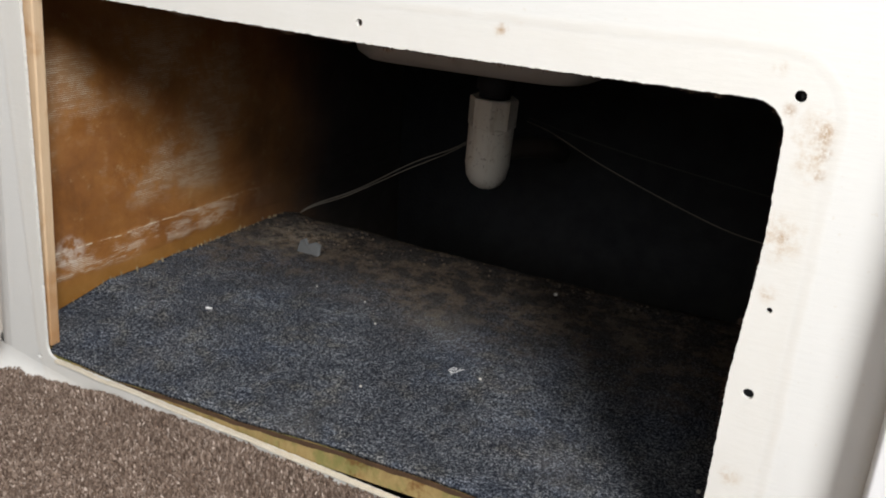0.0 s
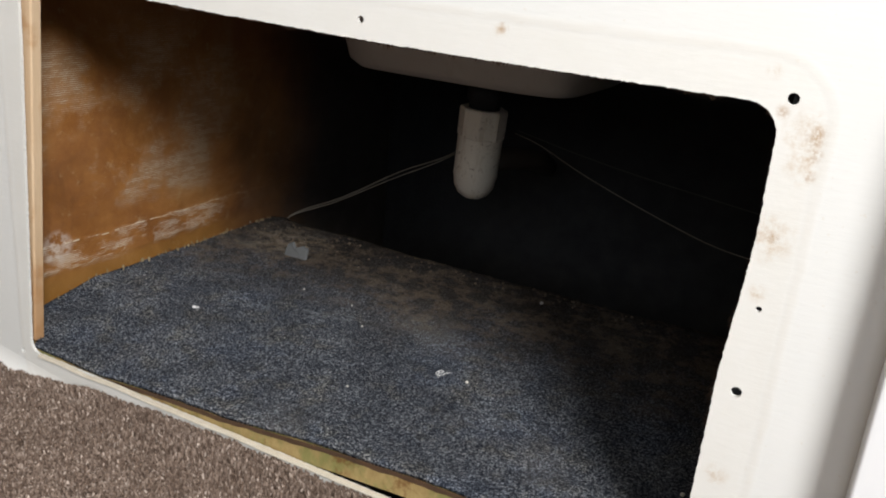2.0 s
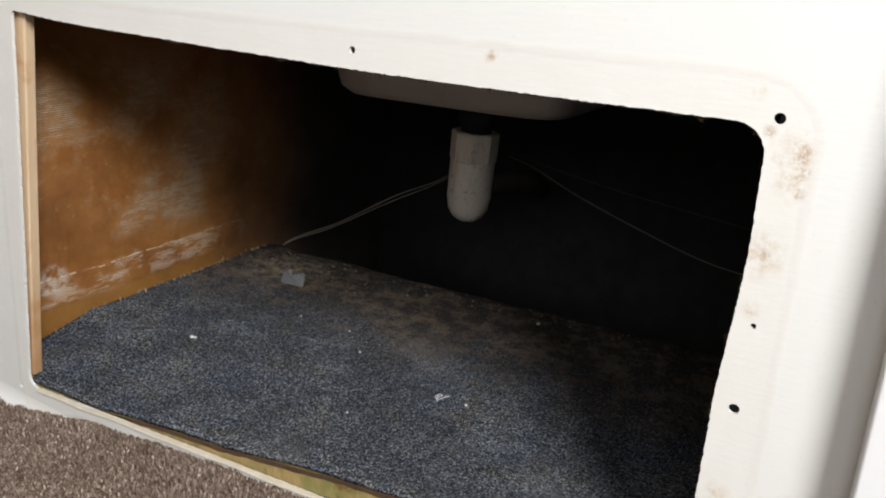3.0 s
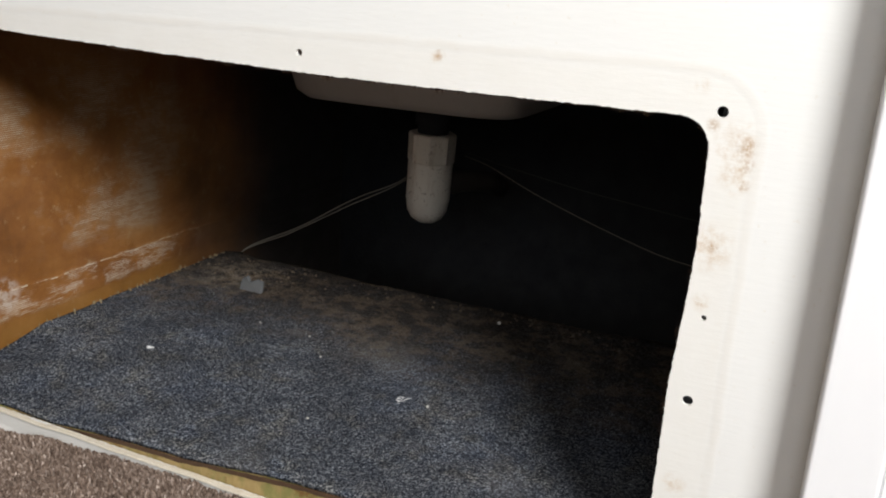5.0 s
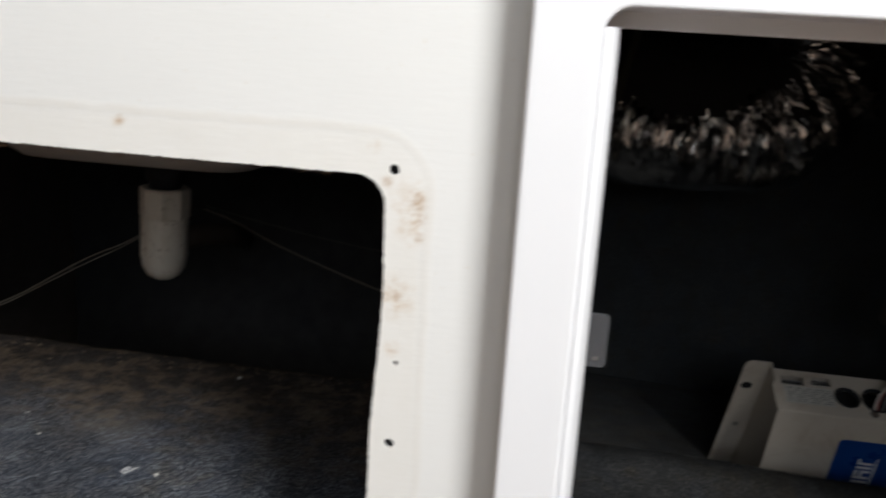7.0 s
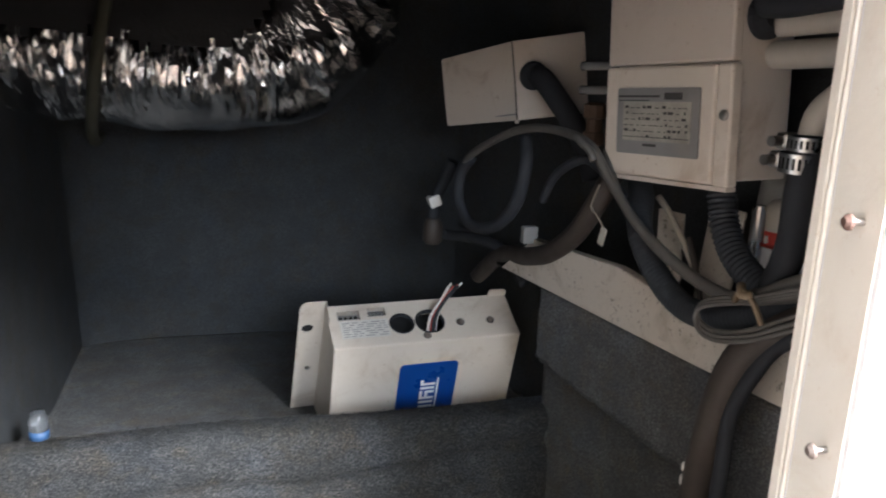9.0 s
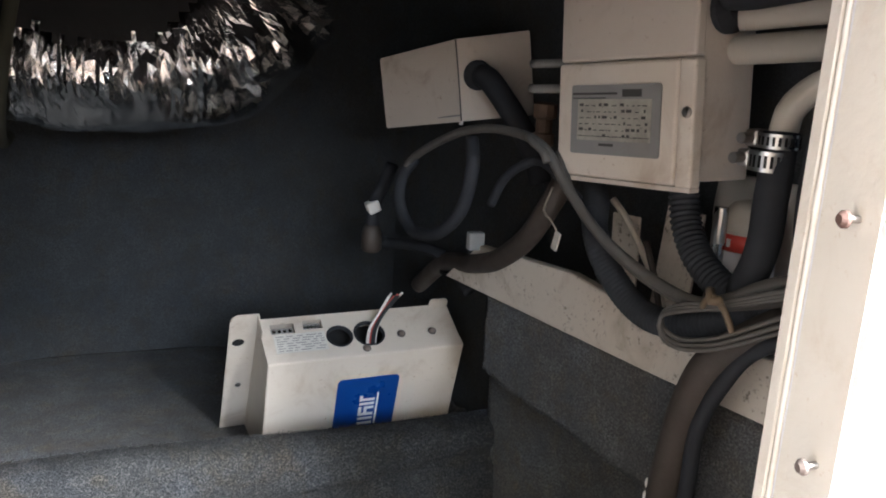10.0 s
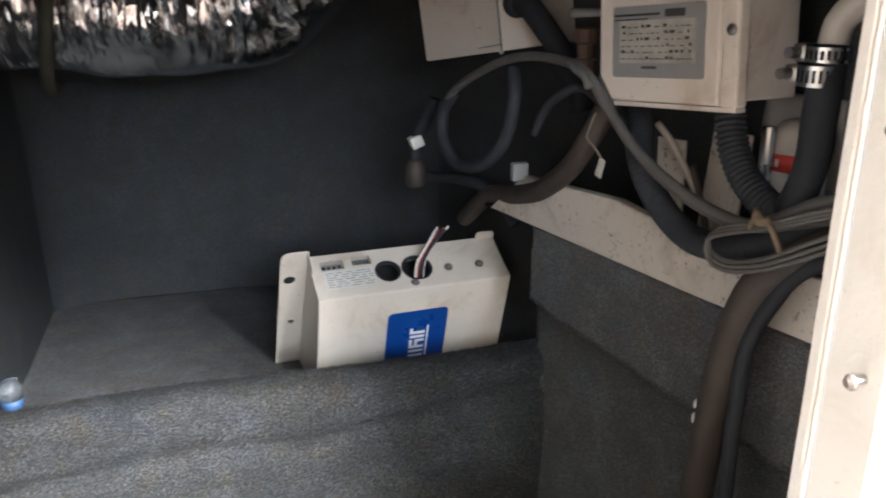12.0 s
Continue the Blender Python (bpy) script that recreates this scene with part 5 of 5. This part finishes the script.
verts, faces = [], []
for ring in along_duct(crumple, 0.0012):
    verts += ring
for i in range(len(line) - 1):
    for k in range(SEG):
        j = (k + 1) % SEG
        p0, p1, p2, p3 = i * SEG + k, i * SEG + j, (i + 1) * SEG + j, (i + 1) * SEG + k
        faces += [(p0, p1, p2), (p0, p2, p3)]
me = bpy.data.meshes.new("foil_sleeve")
me.from_pydata(verts, [], faces)
me.materials.append(foil)
sleeve = new("foil_sleeve", me)
sleeve.parent = duct
# ragged-edged dark shroud added to make the foil's upper side read as shaded
bm = bmesh.new()
shroud = along_duct(lambda s, way, ca, sa: 0.119 + 0.004 * noise.noise((s * 20, ca * 3, sa * 3)))
grid = [[bm.verts.new(p) for p in ring] for ring in shroud]
for i in range(int(len(line) * 0.70)):
    for k in range(SEG):
        j = (k + 1) % SEG
        mid = (shroud[i][k] + shroud[i + 1][j]) / 2 - (line[i] + line[i + 1]) / 2
        hem = 0.000 + 0.16 * noise.noise((i * 0.11, 3, 0)) + 0.10 * noise.noise((i * 0.5, 7, 0))
        if mid.normalized().z > hem + 0.9 * max(0.0, (i / len(line) - 0.50) / 0.2):
            bm.faces.new((grid[i][k], grid[i][j], grid[i + 1][j], grid[i + 1][k]))
bmesh.ops.delete(bm, geom=[v for v in bm.verts if not v.link_faces], context="VERTS")
part("duct_shroud", bm, duct_grey, duct, "added dark shroud standing in for the duct's shaded upper side", smooth=True)
part("duct_core", tube([line[0], line[len(line) // 2], line[-1]], 0.07, 20, 0.03), rubber, duct, "black inner duct")

# ---- hoses and cables along the side ----
def ribbed(r, pitch, depth):
    return lambda s: r + depth * (0.5 + 0.5 * math.copysign(abs(math.sin(2 * math.pi * s / pitch)) ** 0.5, math.sin(2 * math.pi * s / pitch)))


def hose(name, label, category, pts, r, mat_, rib=None, group="", seg=14):
    step = 0.0012 if rib else 0.006
    return solid(name, tube(pts, r, seg, step, ribbed(r - 0.001, *rib) if rib else None), mat_, label, category, smooth=True, group=group)


S = on_side
hose("grey_cable", "dusty grey cable arching over and along the locker side", "cable", [S(0.712, 0.188, 0.05), S(0.690, 0.205, 0.05), S(0.635, 0.230, 0.05), S(0.575, 0.250, 0.05), S(0.509, 0.258, 0.05), S(0.440, 0.250, 0.05), S(0.396, 0.214, 0.05), S(0.347, 0.180, 0.05), S(0.286, 0.157, 0.05), S(0.226, 0.150, 0.055), S(0.193, 0.160, 0.055), S(0.150, 0.185, 0.05), S(0.06, 0.215, 0.04)], 0.0050, cable_grey)
hose("grey_cable", "second dusty grey cable lying along the first", "cable", [S(0.430, 0.245, 0.035), S(0.395, 0.205, 0.042), S(0.34, 0.170, 0.045), S(0.28, 0.149, 0.045), S(0.225, 0.145, 0.045), S(0.16, 0.165, 0.04), S(0.09, 0.19, 0.03)], 0.0042, cable_grey)
hose("brown_hose", "thick dusty brown hose curving down into the dark", "hose", [S(0.375, 0.285, -0.02), S(0.400, 0.262, 0.005), S(0.418, 0.232, 0.025), S(0.436, 0.190, 0.036), S(0.472, 0.145, 0.036), S(0.530, 0.108, 0.030), S(0.60, 0.085, 0.015), S(0.70, 0.060, -0.01), S(0.80, 0.00, -0.03)], 0.0120, hose_brown)
hose("corrugated_conduit", "black corrugated conduit drooping along the side", "conduit", [S(0.430, 0.215, -0.01), S(0.395, 0.200, 0.012), S(0.373, 0.174, 0.03), S(0.350, 0.142, 0.03), S(0.312, 0.117, 0.03), S(0.270, 0.114, 0.032), S(0.216, 0.132, 0.034), S(0.165, 0.160, 0.03), S(0.05, 0.20, 0.02)], 0.0135, conduit_black, (0.0048, 0.0005), seg=18)
hose("corrugated_conduit", "black corrugated conduit hanging from the equipment box", "conduit", [S(0.285, 0.262, 0.018), S(0.278, 0.226, 0.02), S(0.266, 0.198, 0.024), S(0.243, 0.174, 0.028), S(0.205, 0.156, 0.030), S(0.15, 0.15, 0.03), S(0.08, 0.15, 0.02)], 0.0125, conduit_black, (0.0052, 0.0022), seg=18)
hose("black_hose", "thick black rubber hose hanging from the clamped joint", "hose", [S(0.172, 0.292, 0.045), S(0.170, 0.262, 0.048), S(0.171, 0.238, 0.048), S(0.173, 0.212, 0.046), S(0.181, 0.188, 0.042), S(0.197, 0.164, 0.032), S(0.213, 0.140, 0.014), S(0.226, 0.100, -0.01), S(0.230, 0.07, -0.02)], 0.0128, rubber)
hose("black_hose", "black rubber hose passing behind the clamp", "hose", [S(0.128, 0.400, 0.02), S(0.131, 0.33, 0.04), S(0.137, 0.28, 0.045), S(0.140, 0.22, 0.04), S(0.135, 0.15, 0.03), S(0.125, 0.06, 0.02), S(0.12, -0.1, 0.02)], 0.012, rubber)
hose("cream_hose", "cream bent hose pushed into the black hose", "hose", [S(0.171, 0.268, 0.047), S(0.171, 0.294, 0.044), S(0.168, 0.312, 0.04), S(0.150, 0.330, 0.03), S(0.105, 0.343, 0.02), S(0.06, 0.346, 0.01)], 0.0105, hose_cream)
hose("cream_hose", "cream hose running level behind the equipment box", "hose", [S(0.30, 0.349, -0.03), S(0.245, 0.351, -0.005), S(0.176, 0.356, 0.0), S(0.10, 0.36, 0.0), S(0.055, 0.36, 0.0)], 0.0120, hose_cream, group="level cream hoses")
hose("cream_hose", "cream hose running level behind the equipment box", "hose", [S(0.30, 0.376, -0.03), S(0.245, 0.378, -0.005), S(0.176, 0.383, 0.0), S(0.10, 0.387, 0.0), S(0.055, 0.388, 0.0)], 0.0120, hose_cream, group="level cream hoses")
hose("black_cable", "thick black cable from the equipment box's gland", "cable", [S(0.250, 0.392, 0.025), S(0.225, 0.392, 0.028), S(0.19, 0.396, 0.03), S(0.14, 0.402, 0.03), S(0.06, 0.408, 0.02)], 0.0125, rubber)
hose("brown_pipe", "dusty brown hose dropping in front of the white board", "hose", [S(0.150, 0.152, 0.035), S(0.172, 0.132, 0.05), S(0.201, 0.102, 0.055), S(0.219, 0.055, 0.055), S(0.231, -0.002, 0.052), S(0.239, -0.055, 0.05), S(0.25, -0.20, 0.045), S(0.26, -0.58, 0.03)], 0.0148, hose_brown)
hose("black_cable", "glossy black cable beside the brown hose", "cable", [S(0.130, 0.150, 0.04), S(0.162, 0.128, 0.055), S(0.183, 0.097, 0.056), S(0.203, 0.050, 0.056), S(0.207, -0.002, 0.055), S(0.208, -0.045, 0.055), S(0.21, -0.2, 0.05), S(0.21, -0.58, 0.03)], 0.0068, rubber)
for k, d in enumerate((0.0, 0.006, 0.011)):
    hose("cable_loop", "coiled grey cable tied up in a loop", "cable", [S(0.06, 0.215 - d, 0.040), S(0.110, 0.195 - d * 0.5, 0.055), S(0.150, 0.178 - d * 0.5, 0.062), S(0.190, 0.160 - d * 0.4, 0.064), S(0.226, 0.148 - d * 0.5, 0.064 + d * 0.2), S(0.246, 0.136 - d * 0.4, 0.063 + d * 0.3), S(0.247 - d * 0.3, 0.122 - d * 0.5, 0.062 + d * 0.4), S(0.226, 0.118 - d * 0.6, 0.062 + d * 0.4), S(0.190, 0.131 - d * 0.8, 0.064 + d * 0.3), S(0.156, 0.152 - d, 0.062), S(0.110, 0.180 - d, 0.055), S(0.06, 0.200 - d, 0.040)], 0.0021, cable_grey, group="loops of tied cable", seg=10)
bm = tube([S(0.204, 0.153, 0.068), S(0.195, 0.164, 0.073), S(0.187, 0.166, 0.076), S(0.178, 0.158, 0.074), S(0.170, 0.143, 0.072)], 0.0026, 8)
tube([S(0.195, 0.170, 0.072), S(0.188, 0.163, 0.078), S(0.181, 0.166, 0.074)], 0.0036, 8, bm=bm)
solid("cable_tie", bm, tie_tan, "tan tape tie knotted round the coiled cable", "cable tie", smooth=True)
solid("cable_tie", tube([S(0.452, 0.258, 0.058), S(0.440, 0.252, 0.060), S(0.428, 0.246, 0.058), S(0.420, 0.236, 0.058)], 0.0040, 8), cable_grey, "small grey tie on the cable arch", "cable tie", smooth=True)
hose("black_cable", "thin black cable arching below the grey one", "cable", [S(0.52, 0.175, 0.05), S(0.50, 0.205, 0.05), S(0.47, 0.225, 0.05), S(0.44, 0.232, 0.045), S(0.40, 0.20, 0.03)], 0.005, rubber)
hose("black_cable", "black cable hanging in a coil below the junction box", "cable", [S(0.70, 0.20, 0.045), S(0.72, 0.175, 0.05), S(0.715, 0.14, 0.055), S(0.67, 0.115, 0.06), S(0.61, 0.125, 0.06), S(0.57, 0.16, 0.055), S(0.56, 0.21, 0.05), S(0.58, 0.24, 0.04)], 0.008, rubber)


for z, w in ((-0.020, 0.0042), (-0.033, 0.0055)):
    bm = bmesh.new()
    for v in bmesh.ops.create_icosphere(bm, subdivisions=2, radius=w)["verts"]:
        v.co = Vector((v.co.x * 0.5, v.co.y * 0.5, v.co.z * 1.2)) * (1 + 0.25 * noise.noise(v.co * 300)) + S(0.2445, z, 0.0615)
    solid("paint_fleck", bm, sticker, "pale fleck of paint on the brown hose", "fleck", group="flecks on the hose")


def clamp(z, y, off, r, hw, label):
    """A worm-drive hose clamp: slotted band, housing and screw."""
    ob = thing("hose_clamp", label, "hose clamp", Matrix.Translation(on_side(y, z, off)) @ turn, group="hose clamps")
    bm = bmesh.new()
    n = 46
    rings = [[bm.verts.new((q * math.cos(2 * math.pi * k / n), q * math.sin(2 * math.pi * k / n), h)) for k in range(n)] for q, h in ((r, -hw), (r + 0.0009, -hw), (r + 0.0009, -hw * 0.6), (r + 0.0009, hw * 0.6), (r + 0.0009, hw), (r, hw))]
    for j, (a, b) in enumerate(zip(rings, rings[1:])):
        for k in range(n):
            if j == 2 and k % 2:
                continue
            bm.faces.new((a[k], a[(k + 1) % n], b[(k + 1) % n], b[k]))
    part("band", bm, steel, ob)
    # black core so the band's slots look unlit
    part("slot_backing", disc((0, 0, -hw * 0.7), (0, 0, 1), r + 0.0002, hw * 1.4, 32), void_black, ob)
    part("housing", box((-r - 0.010, -0.008, -0.0065), (-r + 0.001, 0.008, 0.0065), 0.002), dull_steel, ob)
    part("screw", disc((-r - 0.005, -0.018, 0), (0, 1, 0), 0.0042, 0.012, 10), dull_steel, ob)
    return ob


clamp(0.2710, 0.1755, 0.0475, 0.0155, 0.0074, "stainless slotted clamp on the black hose joint")
clamp(0.2860, 0.1725, 0.0455, 0.0148, 0.0054, "second stainless slotted clamp above the first")

# plug hanging from the grey cable
plug = thing("cable_plug", "dark cable plug with a white tag hanging from the cable", "plug", Matrix.Translation((0.570, 0.813, 0.0506)) @ Matrix.Scale(1.136, 4))
part("sleeve", tube([(0.020, -0.012, 0.112), (0.012, -0.005, 0.085), (0.003, 0.0, 0.062), (0.0, 0.0, 0.030)], 0.008, 12), rubber, plug, smooth=True)
part("tag", box((-0.008, -0.008, -0.0075), (0.008, 0.008, 0.0075), 0.002), sticker, plug, "white paper tag").matrix_local = Matrix.Translation((0.0, -0.002, 0.058)) @ Euler((0, radians(-22), 0)).to_matrix().to_4x4()
part("shell", lathe([(0.009, 0.0), (0.013, 0.004), (0.013, 0.024), (0.010, 0.032), (0.007, 0.036)], 16), hose_brown, plug, "dull grey-brown plug shell", smooth=True)
hose("black_cable", "dark cable joining the hanging plug", "cable", [(0.574, 0.829, 0.068), (0.600, 0.825, 0.060), (0.622, 0.770, 0.068), (0.642, 0.700, 0.066), (0.66, 0.655, 0.03)], 0.008, rubber)

# things standing in the recess
card_grp = "white cards in the recess"
for y, z, w, h, yaw, lean, lab_ in ((0.388, 0.0505, 0.034, 0.135, 8, 0.05, "white card standing in the dark recess"), (0.332, 0.0505, 0.052, 0.150, -6, -0.10, "speckled white card standing in the dark recess")):
    m = Matrix.Translation(on_side(y, z, -0.030)) @ turn @ Euler((lean, 0, radians(yaw))).to_matrix().to_4x4()
    ob = new("white_card", finish("white_card", box((-w / 2, -0.0015, 0), (w / 2, 0.0015, h), 0.0008), speck_board))
    ob.matrix_world = m
    tagged(ob, lab_, "card", card_grp)
solid("metal_rod", disc(on_side(0.268, 0.0505, -0.018), (0, 0, 1), 0.0062, 0.165, 14), steel, "upright bright metal rod in the recess", "rod", smooth=False)
can = thing("warning_can", "cream capped cylinder with a red warning label", "canister", Matrix.Translation(on_side(0.260, 0.0505, -0.048)) @ turn)
part("body", lathe([(0.024, 0.0), (0.0255, 0.003), (0.0255, 0.150), (0.023, 0.160), (0.016, 0.168), (0.006, 0.171)], 28), hose_cream, can, smooth=True)
bm = lathe([(0.0259, 0.127), (0.0259, 0.142)], 28)
part("red_band", bm, red_ink, can, "red warning band", smooth=True)
bm = lathe([(0.0258, 0.088), (0.0258, 0.1265)], 28)
part("label", bm, white_ink, can, "white label", smooth=True)
bm = bmesh.new()
for u, v0, v1 in ((-0.014, 0.131, 0.138), (-0.008, 0.131, 0.138), (-0.001, 0.131, 0.138)):
    box((u, -0.0275, v0), (u + 0.003, -0.024, v1), bm=bm)
part("warning_print", bm, white_ink, can)
bm = bmesh.new()
for (a, b), (c, d) in (((-0.010, 0.121), (-0.013, 0.111)), ((-0.013, 0.111), (-0.009, 0.111)), ((-0.009, 0.111), (-0.012, 0.100))):
    tube([(a, -0.0255 + 0.0 * a, b), ((a + c) / 2, -0.0252, (b + d) / 2), (c, -0.025, d)], 0.0013, 6, bm=bm)
part("bolt_mark", bm, dark_ink, can)
hose("grey_cable", "thin pale cable in front of the cards", "cable", [S(0.395, 0.200, -0.01), S(0.375, 0.185, -0.01), S(0.345, 0.150, -0.012), S(0.325, 0.118, -0.015), S(0.315, 0.08, -0.02), S(0.31, 0.052, -0.025)], 0.0035, hose_cream)
hose("brown_cable", "thin dull brown cable in the recess", "cable", [S(0.34, 0.17, -0.005), S(0.325, 0.13, -0.008), S(0.315, 0.09, -0.01), S(0.312, 0.052, -0.012)], 0.003, hose_brown)
tagm = new("cable_tag", finish("cable_tag", box((-0.0045, -0.001, -0.011), (0.0045, 0.001, 0.009), 0.001), plate_cream))
tagm.matrix_world = Matrix.Translation(S(0.406, 0.160, 0.05)) @ turn @ Euler((0, 0.3, 0)).to_matrix().to_4x4()
tagged(tagm, "small yellowed tag hanging on a wire", "tag")
hose("wire", "thin pale wire holding the tag", "wire", [S(0.424, 0.21, 0.045), S(0.429, 0.186, 0.05), S(0.416, 0.180, 0.052), S(0.407, 0.170, 0.05)], 0.0011, wire_dim, seg=6)
solid("white_block", box((0.626, 0.585, 0.104), (0.646, 0.597, 0.126), 0.002), plate_grey, "small white block resting against the board", "block")
# little bottle on the ledge
bottle = thing("small_bottle", "small clear plastic bottle with a blue foot on the ledge", "bottle", Matrix.Translation((0.036, 0.672, -0.1475)))
part("body", lathe([(0.010, 0.0), (0.012, 0.001), (0.012, 0.012)], 18), blue_cap, bottle, "blue lower band", smooth=True)
part("cap", lathe([(0.012, 0.012), (0.012, 0.026), (0.009, 0.030), (0.008, 0.036)], 18), clear, bottle, "clear upper part", smooth=True)

strap = solid("webbing_strap", tube([(0.140 + 0.030 * math.sin(a), 0.835 - 0.132 * math.cos(a), 0.338 + 0.132 * math.sin(a)) for a in (radians(80 - 18 * k) for k in range(11))], 0.0075, 10, 0.01), strap_olive, "dull olive webbing strap slung round the foil duct", "strap", smooth=True)

# lean the locker's fittings, all but the loose control box, to the hull
LEAN = Matrix.Translation((0.2843, -0.3255, 0.3973)) @ Matrix(((0.9991, -0.0308, 0.0299), (0.0293, 0.9983, 0.0508), (-0.0314, -0.0499, 0.9983))).to_4x4() @ Matrix.Scale(0.92, 4) @ Matrix.Translation((-0.241, 0.333, -0.338))
bpy.context.view_layer.update()
for ob in set(bpy.data.objects) - before_locker - {ctrl, bundle, strap}:
    if ob.parent is None:
        ob.matrix_world = LEAN @ ob.matrix_world
